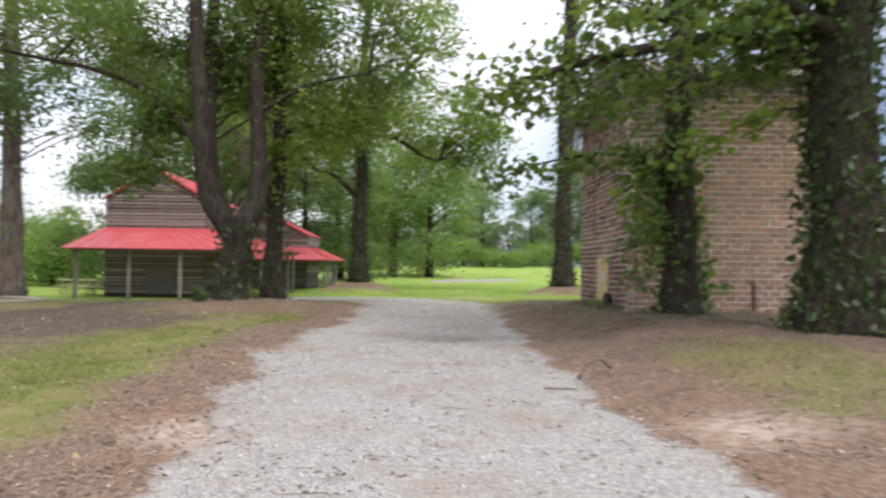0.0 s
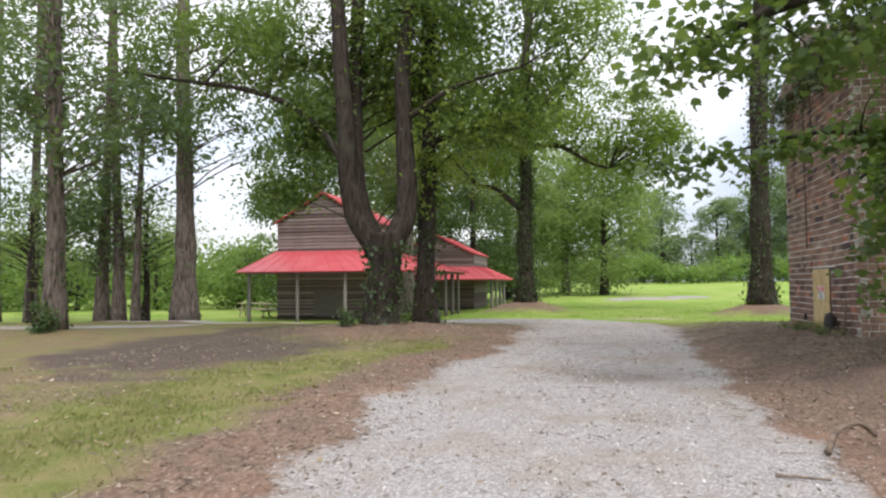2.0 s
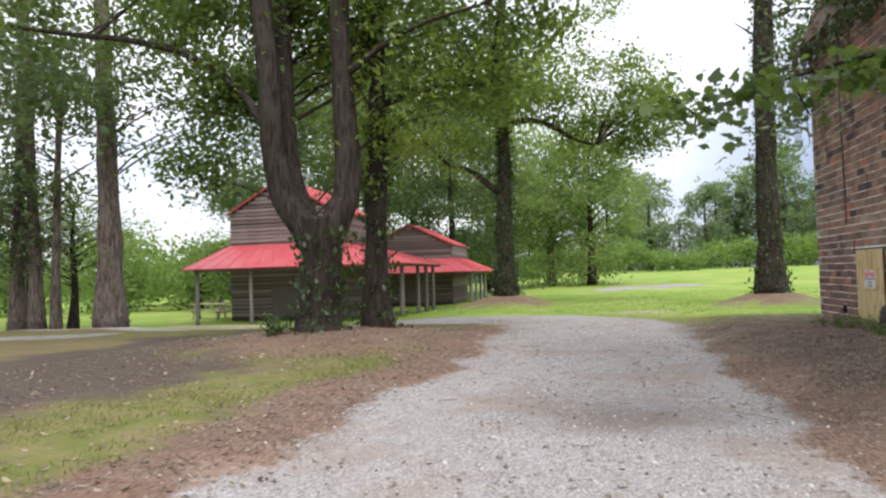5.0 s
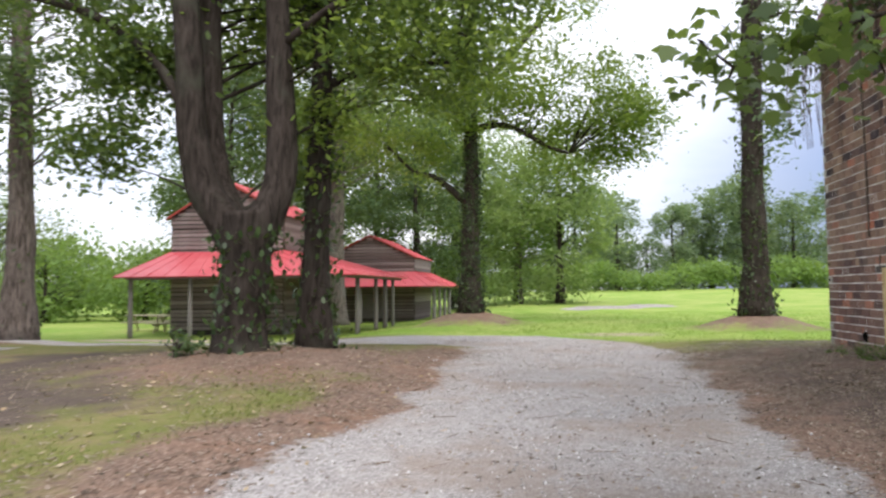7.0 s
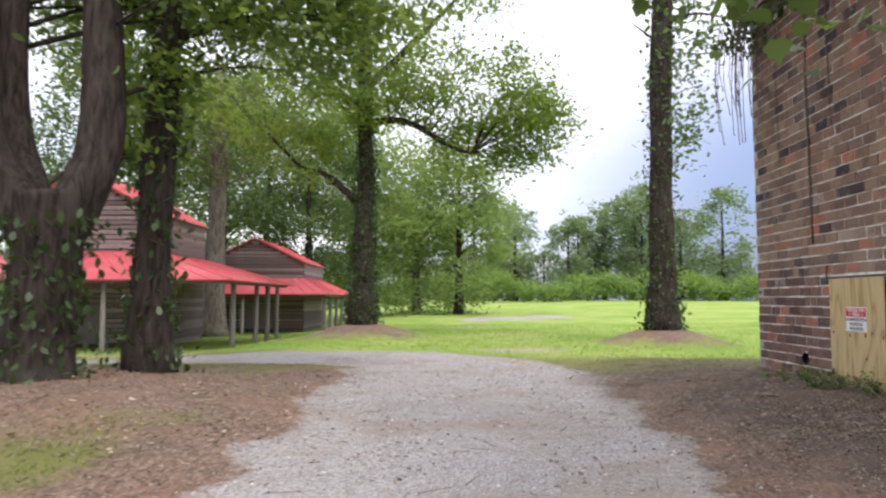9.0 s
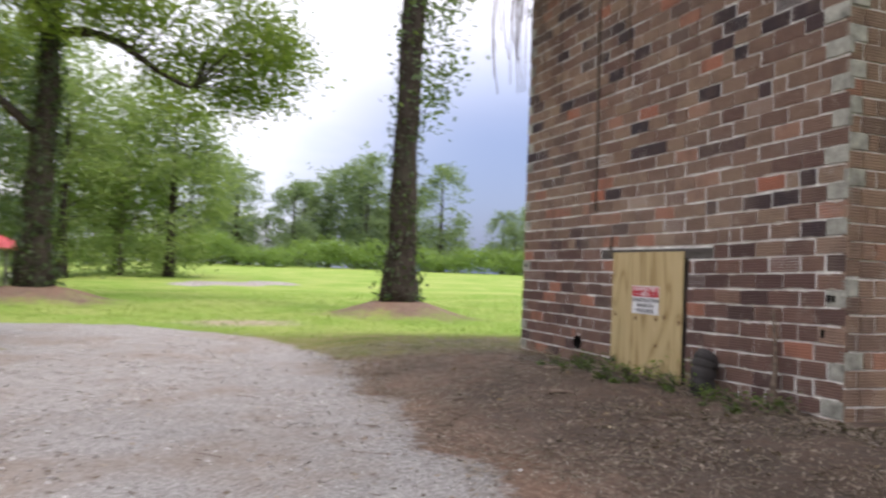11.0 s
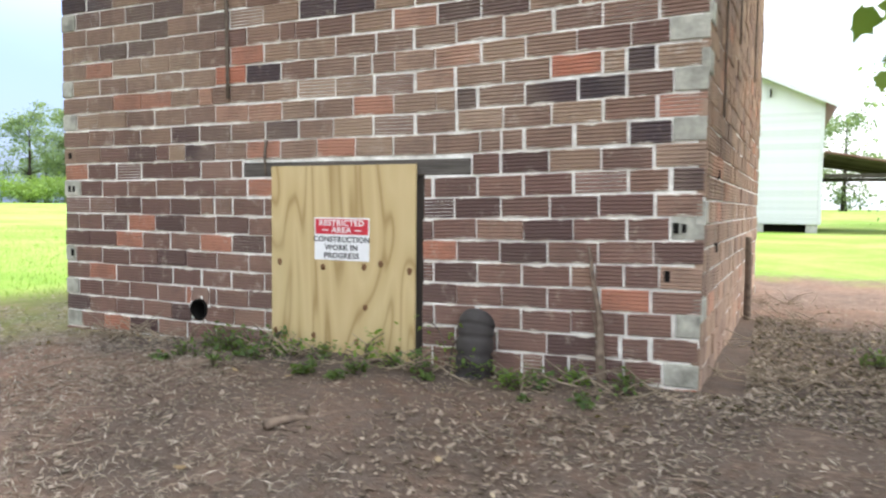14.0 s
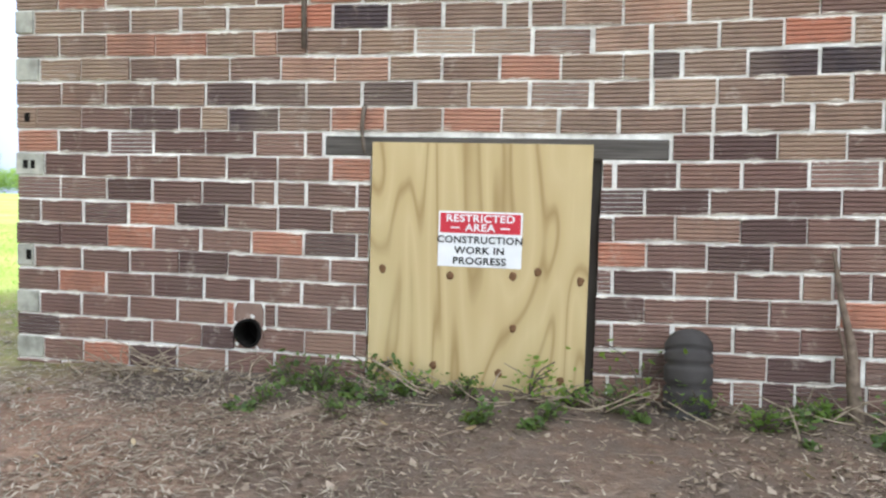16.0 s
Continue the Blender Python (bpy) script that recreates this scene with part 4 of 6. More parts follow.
def wooden_barn(name, label, bx0, bx1, by0, by1, base, porch_z, low_z, eave, peak, px0, px1, py0, posts, seed, eastpale):
    """A tall log and board barn with a gable to the south and a porch round it."""
    rng = random.Random(seed)
    ob = empty(name, bx0, by0, base, label, "barn")
    back = Matrix.Translation((-bx0, -by0, -base))
    mid = (bx0 + bx1) / 2
    # gable walls and long walls
    pent = [(bx0, base - 0.3), (bx1, base - 0.3), (bx1, eave), (mid, peak), (bx0, eave)]
    t = 0.15
    for nm, y in (("wall_south", by0), ("wall_north", by1 - t)):
        v = [(x, y, z) for x, z in pent] + [(x, y + t, z) for x, z in pent]
        f = [(0, 1, 2, 3, 4), (9, 8, 7, 6, 5)] + [(i + 5, (i + 1) % 5 + 5, (i + 1) % 5, i) for i in range(5)]
        w = part(nm, mesh_of(nm, v, f, OLD_TIMBER), ob, "", back)
        if nm == "wall_south":
            z = base + 0.15
            while z < peak - 0.2:
                half = (bx1 - bx0) / 2 if z + 0.09 < eave else (bx1 - bx0) / 2 * (peak - z - 0.16) / (peak - eave)
                if half > 0.15:
                    bm = box("board", 2 * half - rng.uniform(0, 0.04), 0.035, 0.148 + rng.uniform(-0.025, 0.012), SIDING, 0.006)
                    part("board", bm, w, "", pose(mid + rng.uniform(-0.015, 0.015), by0 - 0.02, z, rng.uniform(3, 9), rng.uniform(-0.35, 0.35), 0))
                z += 0.178
    for nm, x in (("wall_west", bx0), ("wall_east", bx1 - t)):
        w = part(nm, boxes_mesh(nm, [(x, x + t, by0 + t, by1 - t, base - 0.3, eave)], SIDING), ob, "", back)
        if nm == "wall_east":
            z = base + 0.15
            while z < eave - 0.15:
                part("board", box("board", 0.035, by1 - by0 - 0.05, 0.165, SIDING_GREY if eastpale and z > porch_z else SIDING, 0.006), w, "", pose(bx1 + 0.02, (by0 + by1) / 2, z, 0, rng.uniform(3, 8), 0))
                z += 0.178
    # door in the gable wall, plank
    part("door", box("door", 1.5, 0.05, 1.35, SIDING_GREY, 0.01), ob, "grey plank door", back @ pose(mid + 0.3, by0 - 0.06, base + 0.1))
    # main roof
    o, og = 0.15, 0.12
    drop = (peak - eave) / (mid - bx0) * o
    part("roof", sheet_roof("roof", (bx1 + o, by0 - og, eave - drop), (bx1 + o, by1 + og, eave - drop), (mid, by1 + og, peak + 0.06), (mid, by0 - og, peak + 0.06), RED_TIN, 12, 0.012), ob, "red tin roof", back)
    part("roof", sheet_roof("roof", (bx0 - o, by1 + og, eave - drop), (bx0 - o, by0 - og, eave - drop), (mid, by0 - og, peak + 0.06), (mid, by1 + og, peak + 0.06), RED_TIN, 12, 0.012), ob, "red tin roof", back)
    for s in (-1, 1):
        e = bx1 + o if s > 0 else bx0 - o
        slope = math.degrees(math.atan2(peak + 0.06 - eave + drop, abs(e - mid)))
        ln = math.hypot(abs(e - mid), peak + 0.06 - eave + drop)
        part("barge_board", box("barge_board", ln, 0.03, 0.10, RED_TRIM, 0.004), ob, "faded red barge board",
             back @ pose((e + mid) / 2, by0 - og - 0.02, (peak + eave - drop) / 2 - 0.05, 0, s * slope, 0))
    # porch roof in hipped sheets
    bz, lz = porch_z, low_z
    py1 = by1 + 0.6
    part("porch_roof", sheet_roof("porch_roof", (px0, py0, lz), (px1, py0, lz), (bx1, by0, bz), (bx0, by0, bz), RED_TIN, 14), ob, "red tin porch roof", back)
    part("porch_roof", sheet_roof("porch_roof", (px1, py0, lz), (px1, py1, lz), (bx1, by1, bz), (bx1, by0, bz), RED_TIN, 14), ob, "red tin porch roof", back)
    part("porch_roof", sheet_roof("porch_roof", (px0, py1, lz), (px0, py0, lz), (bx0, by0, bz), (bx0, by1, bz), RED_TIN, 14), ob, "red tin porch roof", back)
    inx = 0.35
    beams = [(px0 + inx, px1 - inx, py0 + inx - 0.06, py0 + inx + 0.06, lz - 0.12, lz + 0.02), (px1 - inx - 0.06, px1 - inx + 0.06, py0 + inx + 0.07, py1 - 0.3, lz - 0.12, lz + 0.02)]
    for c in beams:
        part("porch_beam", boxes_mesh("porch_beam", [c], POST), ob, "", back)
    for x, y in posts:
        z0 = float(gz(x, y)) - 0.15
        r = rng.uniform(0.085, 0.11)
        run = [(0, 0, (lz - 0.1 - z0) * i / 5) for i in range(6)]
        part("post", tubes("post", [(run, [r * 1.08, r, r, r * 0.97, r * 0.96, r * 0.95])], POST, 8, 0.1), ob, "", back @ pose(x, y, z0))
    return ob


wooden_barn("tobacco_barn", "old weathered board tobacco barn with red tin roofs and porch", -16.55, -11.55, 35.0, 40.6, -0.40, 3.04, 1.94, 4.55, 5.95,
            -17.35, -7.6, 32.2, [(-16.85, 32.6), (-14.35, 32.6), (-11.95, 32.6), (-8.0, 33.6), (-8.0, 36.4), (-8.0, 38.0), (-8.0, 39.5)], 3, False)
wooden_barn("tobacco_barn", "second weathered board barn with red roofs behind the first", -13.7, -8.5, 47.0, 52.2, -0.35, 2.45, 1.58, 3.3, 4.5,
            -14.6, -6.6, 44.2, [(-14.0, 44.6), (-11.0, 44.6), (-7.0, 45.0), (-7.0, 46.8), (-7.0, 48.6), (-7.0, 50.4)], 5, True)


def picnic_table(x, y, rz):
    z = float(gz(x, y))
    ob = empty("picnic_table", x, y, z, "plain wooden picnic table with benches on the grass by the barn", "table", "picnic tables", rz)
    for i in range(4):
        part("top_board", box("top_board", 1.8, 0.17, 0.04, TABLE_WOOD, 0.004), ob, "", pose(0, -0.28 + i * 0.187, 0.72))
    for s in (-1, 1):
        part("bench", box("bench", 1.8, 0.26, 0.04, TABLE_WOOD, 0.004), ob, "", pose(0, s * 0.72, 0.42))
        for e in (-0.65, 0.65):
            part("leg", box("leg", 0.05, 0.09, 0.88, TABLE_WOOD, 0.004), ob, "", pose(e, s * 0.52, 0.0, s * 28, 0, 0))
    for e in (-0.65, 0.65):
        part("brace", box("brace", 0.05, 1.5, 0.09, TABLE_WOOD, 0.004), ob, "", pose(e + 0.05, 0, 0.335))
    return ob


table = picnic_table(-17.2, 36.4, 4)
copy_thing(table, pose(-19.2, 37.6, float(gz(-19.2, 37.6)), 0, 0, 10))


# ---- the white house across the lawn ----
def white_house():
    hx, hy = 31.1, 14.1
    z = float(gz(hx, hy)) - 0.03
    ob = empty("white_house", hx, hy, z, "old two-storey white clapboard house with boarded windows on blocks", "house")
    w, d, eave, peak = 6.6, 8.0, 5.1, 6.6
    pent = [(0, 0.35), (w, 0.35), (w, eave), (w / 2, peak), (0, eave)]
    v = [(0, y, zz) for y, zz in pent] + [(d, y, zz) for y, zz in pent]
    f = [(4, 3, 2, 1, 0), (5, 6, 7, 8, 9)] + [(i, (i + 1) % 5, (i + 1) % 5 + 5, i + 5) for i in range(5)]
    wall = part("wall", mesh_of("wall", v, f, WHITE_WOOD), ob)
    zz = 0.37
    while zz < peak - 0.25:
        run = w if zz + 0.12 < eave else w * (peak - zz - 0.1) / (peak - eave)
        part("clapboard", box("clapboard", 0.02, run, 0.135, WHITE_WOOD, 0.003), wall, "", pose(-0.012, w / 2, zz, 0, -4, 0))
        zz += 0.13
    for s in (0, 1):
        y0 = -0.45 if s == 0 else w + 0.45
        zl = eave - 0.2
        a, b = ((-0.4, w / 2, peak + 0.1), (d + 0.4, w / 2, peak + 0.1))
        lo = ((-0.4, y0, zl), (d + 0.4, y0, zl))
        if s == 0:
            part("roof", sheet_roof("roof", lo[0], lo[1], b, a, RUST_TIN, 14), ob, "rusty tin roof")
        else:
            part("roof", sheet_roof("roof", lo[1], lo[0], a, b, RUST_TIN, 14), ob, "rusty tin roof")
        ln = math.hypot(w / 2 + 0.45, peak + 0.1 - zl)
        part("barge_board", box("barge_board", 0.03, ln, 0.17, WHITE_WOOD, 0.004), ob, "", pose(-0.42, (w / 2 + y0) / 2, (peak + 0.1 + zl) / 2 - 0.16, (1 if s == 0 else -1) * math.degrees(math.asin((peak + 0.1 - zl) / ln)), 0, 0))
    part("corner_board", box("corner_board", 0.05, 0.12, eave - 0.4, WHITE_WOOD, 0.004), ob, "", pose(-0.035, 0.06, 0.36))
    for z0, h, mat, lab in ((3.0, 1.7, GREY_BOARD, "grey board nailed over the window"), (0.9, 1.6, GREY_BOARD, "boarded lower window in a yellow frame")):
        win = part("window", boxes_mesh("window", [(-0.06, -0.03, 2.55, 3.55, z0, z0 + h)], mat), ob, lab)
        edge = YELLOW_PAINT if z0 < 2 else WHITE_WOOD
        part("frame", boxes_mesh("frame", [(-0.09, -0.03, 2.43, 2.55, z0, z0 + h), (-0.09, -0.03, 3.55, 3.67, z0, z0 + h), (-0.09, -0.03, 2.43, 3.67, z0 + h, z0 + h + 0.13), (-0.09, -0.03, 2.43, 3.67, z0 - 0.12, z0)], edge), win)
    part("notice", box("notice", 0.01, 0.42, 0.34, SIGN_WHITE, 0.001), ob, "white notice", pose(-0.07, 3.05, 1.75))
    for y in (0.3, 2.2, 4.4, 6.3):
        part("pier", box("pier", 0.4, 0.4, 0.5, CONCRETE, 0.01), ob, "concrete block pier", pose(0.25, y, -0.12))
    part("step", boxes_mesh("step", [(-0.9, -0.1, 2.5, 3.6, -0.1, 0.16), (-0.5, -0.1, 2.5, 3.6, 0.16, 0.32)], CONCRETE), ob, "concrete steps")
    # solid black block added between the piers as the shade beneath the house
    part("crawl_space", box("crawl_space", d - 0.8, w - 0.8, 0.5, SHADE_BLACK), ob, "near-black block in place of shade under the floor", pose(d / 2, w / 2, -0.12))
    part("bracket", box("bracket", 0.2, 0.08, 0.3, OLD_TIMBER, 0.004), ob, "", pose(-0.12, 1.9, 5.3))
    # lean-to shed on the south side
    part("shed_roof", sheet_roof("shed_roof", (-0.3, -4.2, 2.35), (d, -4.2, 2.35), (d, -0.05, 3.15), (-0.3, -0.05, 3.15), RUST_TIN, 12), ob, "rusty lean-to roof")
    for bx in (0.0, 4.0):
        part("shed_beam", boxes_mesh("shed_beam", [(bx, bx + 0.14, -4.0, -0.06, 2.15, 2.3)], OLD_TIMBER), ob)
    for x in (0.0, 2.0, 4.0, 6.0):
        part("shed_post", box("shed_post", 0.16, 0.16, 2.5, OLD_TIMBER, 0.01), ob, "", pose(x + 0.1, -3.9, -0.15))
    for i in range(9):
        part("rafter", box("rafter", 0.05, 4.0, 0.09, OLD_TIMBER), ob, "", pose(0.1 + i * 0.9, -2.1, 2.62, 11.0, 0, 0))
    return ob


white_house()


# ---- trees near the drive ----
tree("forked_tree", -5.55, 18.2, "large old tree forking low into two stems, rough grey-brown bark", [(0, 0, 0), (0.05, 0, 0.9), (0.14, 0, 1.9), (0.12, 0, 2.35)], 0.36, 0.42,
     [((-1.2, 2.8, 8.9), (4.8, 3.2, 3.4), 300), ((1.6, 2.6, 8.4), (3.6, 3.0, 3.4), 220), ((-4.7, -0.3, 6.9), (2.6, 2.0, 1.2), 56), ((-3.2, 0.4, 5.1), (1.5, 1.0, 0.9), 40), ((-2.8, 0.6, 3.9), (0.8, 0.8, 0.8), 20), ((-2.2, 1.6, 6.3), (2.2, 1.4, 1.3), 44), ((2.3, 1.2, 5.3), (1.4, 1.0, 0.9), 22), ((0.2, 2.4, 5.6), (1.5, 1.3, 1.6), 40), ((0.0, 3.4, 4.4), (1.0, 0.8, 0.9), 16)], LEAF_OAK, BARK_OAK,
     [([(-0.02, 0, 1.8), (-0.36, -0.06, 2.35), (-0.66, -0.12, 2.95), (-0.80, -0.2, 3.8), (-0.84, -0.22, 5.0), (-0.98, -0.2, 6.6), (-1.2, 0.1, 9.0), (-1.4, 0.4, 11.5)], 0.32, 0.16),
      ([(-0.05, 0.2, 1.9), (-0.4, 0.36, 2.5), (-0.72, 0.52, 3.2), (-0.86, 0.6, 4.4), (-0.92, 0.66, 6.4), (-0.8, 0.7, 9.0), (-0.5, 0.7, 11.5)], 0.28, 0.15),
      ([(0.2, 0, 1.8), (0.42, 0.06, 2.3), (0.60, 0.14, 2.85), (0.62, 0.2, 3.6), (0.56, 0.24, 5.0), (0.52, 0.26, 6.6), (0.8, 0.4, 9.2), (1.2, 0.5, 11.5)], 0.34, 0.15),
      ([(-0.8, -0.2, 3.9), (-1.45, -0.2, 4.9), (-2.5, -0.2, 5.75), (-3.8, -0.3, 6.2), (-5.2, -0.4, 6.45), (-7.0, -0.5, 6.8)], 0.105, 0.035),
      ([(0.55, 0.2, 5.2), (2.0, -0.1, 5.9), (3.6, -0.3, 6.2)], 0.08, 0.025)], ivy=520, leaf_size=0.145, per=62, clump=0.66, seed=21)
tree("ivied_tree", -4.75, 19.6, "tall tree with an ivy-clad trunk beside the forked tree", [(0, 0, 0), (0.0, 0, 2.0), (0.12, 0, 5.0), (0.1, 0, 9.0), (0.3, 0, 12.5)], 0.27, 0.13,
     [((0.8, 1.4, 8.8), (3.6, 2.8, 3.4), 140), ((1.5, 0, 5.8), (2.2, 1.8, 1.1), 34), ((0.5, -0.2, 3.6), (0.5, 0.4, 1.3), 14)], LEAF_LIGHT, BARK_OAK,
     [([(0.1, 0, 4.9), (1.2, 0, 5.2), (2.6, -0.2, 5.15)], 0.09, 0.03)], ivy=1000, leaf_size=0.145, per=58, clump=0.72, seed=22)
tree("broad_tree", -3.85, 35.5, "tall broad-crowned tree with ivy on its trunk on a low mound", [(0, 0, 0), (0, 0, 3.0), (0.1, 0, 6.0), (0.0, 0, 10.0), (0.4, 0, 15.0)], 0.40, 0.18,
     [((0.2, 0.5, 12.8), (5.2, 5.0, 5.2), 190), ((4.0, 0.5, 9.0), (3.4, 3.2, 2.0), 66), ((-3.4, 0, 8.8), (2.8, 2.6, 2.4), 42), ((6.0, 0, 7.4), (1.7, 1.8, 1.4), 46), ((4.6, -0.4, 6.6), (2.2, 2.0, 1.3), 54), ((-2.5, -0.3, 6.2), (1.7, 1.6, 1.3), 26), ((1.2, -0.8, 8.0), (2.0, 1.2, 1.5), 34)], LEAF_LIGHT, BARK_DARK,
     [([(-0.2, 0, 4.6), (-1.4, 0, 5.6), (-2.3, 0, 5.9), (-3.6, 0, 7.2)], 0.16, 0.04), ([(0.2, 0, 7.6), (1.6, 0, 7.6), (3.2, 0, 6.7), (4.0, 0, 6.4)], 0.15, 0.05),
      ([(-0.1, 0, 8.0), (-1.6, 0, 9.4), (-2.6, 0, 11.0)], 0.16, 0.05), ([(0.2, 0, 9.0), (2.4, 0, 11.2), (3.5, 0, 12.4)], 0.17, 0.05)], ivy=3000, leaf_size=0.18, per=62, clump=0.75, seed=23)
tree("lawn_pine", 5.9, 31.4, "tall ivy-hung pine trunk on a mound of needles", [(0, 0, 0), (0.0, 0, 3.0), (0.08, 0, 8.0), (0.35, 0, 14.0), (0.5, 0, 20.0)], 0.40, 0.26,
     [((0.5, 0, 19.0), (3.6, 3.6, 3.2), 90)], LEAF_PINE, BARK_OAK,
     [([(0.1, 0, 9.6), (1.2, 0, 10.0), (2.4, 0, 9.8)], 0.06, 0.02), ([(0.1, 0, 9.0), (-0.8, 0, 9.7)], 0.05, 0.015), ([(0.2, 0, 11.0), (1.6, 0, 11.6)], 0.06, 0.02)],
     ivy=1500, tips=[(0.5 + 0.45 * math.sin(i * 2.4), 0.3 * math.cos(i * 1.7), 5.2 + i * 0.26) for i in range(30)] + [(0.9 + 0.12 * (i % 7), 0.2, 6.0 + 0.28 * i) for i in range(18)],
     leaf_size=0.2, per=34, clump=0.55, seed=24)
tree("pine_tree", -15.6, 25.3, "mature pine with plated grey-brown bark beside the barn", [(0, 0, 0), (0.0, 0, 3.0), (-0.1, 0, 7.0), (-0.2, 0, 12.0), (0, 0, 18.0)], 0.40, 0.16,
     [((0, 0, 11.5), (3.4, 3.0, 5.0), 110), ((1.6, -0.5, 7.0), (2.0, 1.6, 1.3), 30), ((-1.8, 0, 7.6), (1.6, 1.6, 1.2), 14)], LEAF_PINE, BARK_PINE, ivy=160, leaf_shape="oval", leaf_size=0.19, per=52, clump=0.8, seed=25)
for i, (x, y, r, lean, h) in enumerate(((-19.6, 25.8, 0.24, 0.35, 16), (-18.75, 25.7, 0.22, -0.5, 15), (-18.0, 25.7, 0.15, 0.4, 9), (-14.35, 17.4, 0.25, -0.25, 15), (-22.2, 26.6, 0.22, -1.2, 15), (-24.5, 27.5, 0.25, 0.2, 17), (-25.5, 24.5, 0.22, 0.3, 15), (-29.0, 30.0, 0.26, 0.0, 17), (-20.5, 19.5, 0.24, 0.2, 16))):
    tree("pine_tree", x, y, "slender pine in the grove beside the lawn" if i != 3 else "slender ivy-footed pine at the edge of the bare soil", [(0, 0, 0), (lean * 0.1, 0, 3.0), (lean * 0.5, 0, 7.0), (lean, 0, h)], r, r * 0.5,
         [((lean * 0.9, 0, h * 0.72), (2.0, 2.0, h * 0.24), 34), ((lean * 0.5, 0, h * 0.30), (1.8, 1.6, h * 0.08), 16 if i in (0, 1, 2, 4, 6) else 4)] + ([((0.4, 0, 6.0), (2.4, 2.0, 1.6), 44)] if i == 3 else []), LEAF_PINE, BARK_PINE, ivy=120 if i != 3 else 500, leaf_size=0.2, per=46, clump=0.8, seed=40 + i, group="pine grove")

tree("ivy_bush", -14.35, 16.75, "low dark ivy bush at the slender pine's foot", [(0, 0, 0), (0.02, 0, 0.25), (0.0, 0, 0.5)], 0.03, 0.015,
     [((0, 0, 0.42), (0.55, 0.4, 0.38), 30)], LEAF_DEEP, BARK_DARK, leaf_size=0.09, per=34, clump=0.2, seed=51, sides=6, category="bush", sink=0.05)
tree("ivy_bush", -6.35, 17.55, "small green shoots at the forked tree's foot", [(0, 0, 0), (0.02, 0, 0.15), (0.0, 0, 0.3)], 0.02, 0.01,
     [((0, 0, 0.25), (0.32, 0.25, 0.24), 14)], LEAF_DEEP, BARK_DARK, leaf_size=0.07, per=22, clump=0.14, seed=52, sides=6, category="bush", sink=0.05)

tree("ivy_covered_tree", 6.3, 10.1, "massive dark trunk wrapped in ivy at the drive's edge", [(0, 0, 0), (0.02, 0, 1.6), (-0.05, 0, 4.0), (0.1, 0, 7.0), (0.2, 0, 10.0)], 0.56, 0.4,
     [((-0.6, 0.4, 8.2), (4.0, 4.0, 2.6), 110), ((-1.8, 0.6, 5.0), (1.6, 1.2, 0.8), 22)], LEAF_OAK, BARK_DARK,
     [([(-0.2, 0, 4.2), (-1.6, -0.1, 4.7), (-3.2, -0.1, 4.5), (-4.8, 0.0, 4.1), (-5.6, 0.1, 3.7)], 0.14, 0.03), ([(0, -0.2, 4.6), (-1.8, -0.9, 5.2), (-3.6, -1.4, 5.4)], 0.12, 0.03)],
     ivy=4200, leaf_shape="lobed", leaf_size=0.14, per=56, clump=0.55, seed=31,
     tips=[(-1.2 - 0.5 * i, 0.15 * math.sin(i * 2.1), 4.35 - 0.02 * i + 0.35 * math.sin(i * 1.3)) for i in range(10)] + [(-3.4 - 0.3 * i, 0.3 * math.cos(i * 1.9), 3.75 + 0.3 * math.sin(i * 2.2)) for i in range(9)]
     + [(-1.6 - 0.35 * i, -0.8 - 0.1 * i, 4.7 + 0.3 * math.sin(i * 1.7)) for i in range(8)])
tree("shade_tree", 4.8, 13.2, "dark-barked tree hung with broad leaves at the barn's corner", [(0, 0, 0), (0.0, 0, 1.5), (-0.05, 0, 4.0), (0.1, 0, 8.0)], 0.33, 0.22,
     [((0.2, 1.0, 7.9), (3.8, 3.0, 2.0), 80)], LEAF_OAK, BARK_OAK,
     [([(-0.1, 0, 2.8), (-1.3, 0, 3.3), (-2.6, 0, 3.15), (-3.8, -0.1, 2.75)], 0.05, 0.006), ([(-0.1, 0.1, 2.6), (-0.5, 0.9, 2.9), (-0.7, 1.6, 2.7)], 0.07, 0.02)],
     ivy=800, leaf_shape="lobed", leaf_size=0.135, per=44, clump=0.42, seed=32,
     tips=[(-0.7 - 0.32 * i, 0.2 * math.sin(i * 2.3), 3.28 - 0.045 * i + 0.16 * math.sin(i * 1.9)) for i in range(11)] + [(-0.75 + 0.2 * math.sin(i * 2.2), -0.2 + 0.15 * math.cos(i * 3.1), 0.9 + 0.3 * i) for i in range(9)] + [(-0.5 + 0.5 * math.sin(i * 1.7), -0.3 + 0.3 * math.cos(i * 2.3), 2.6 + 0.2 * i) for i in range(12)])


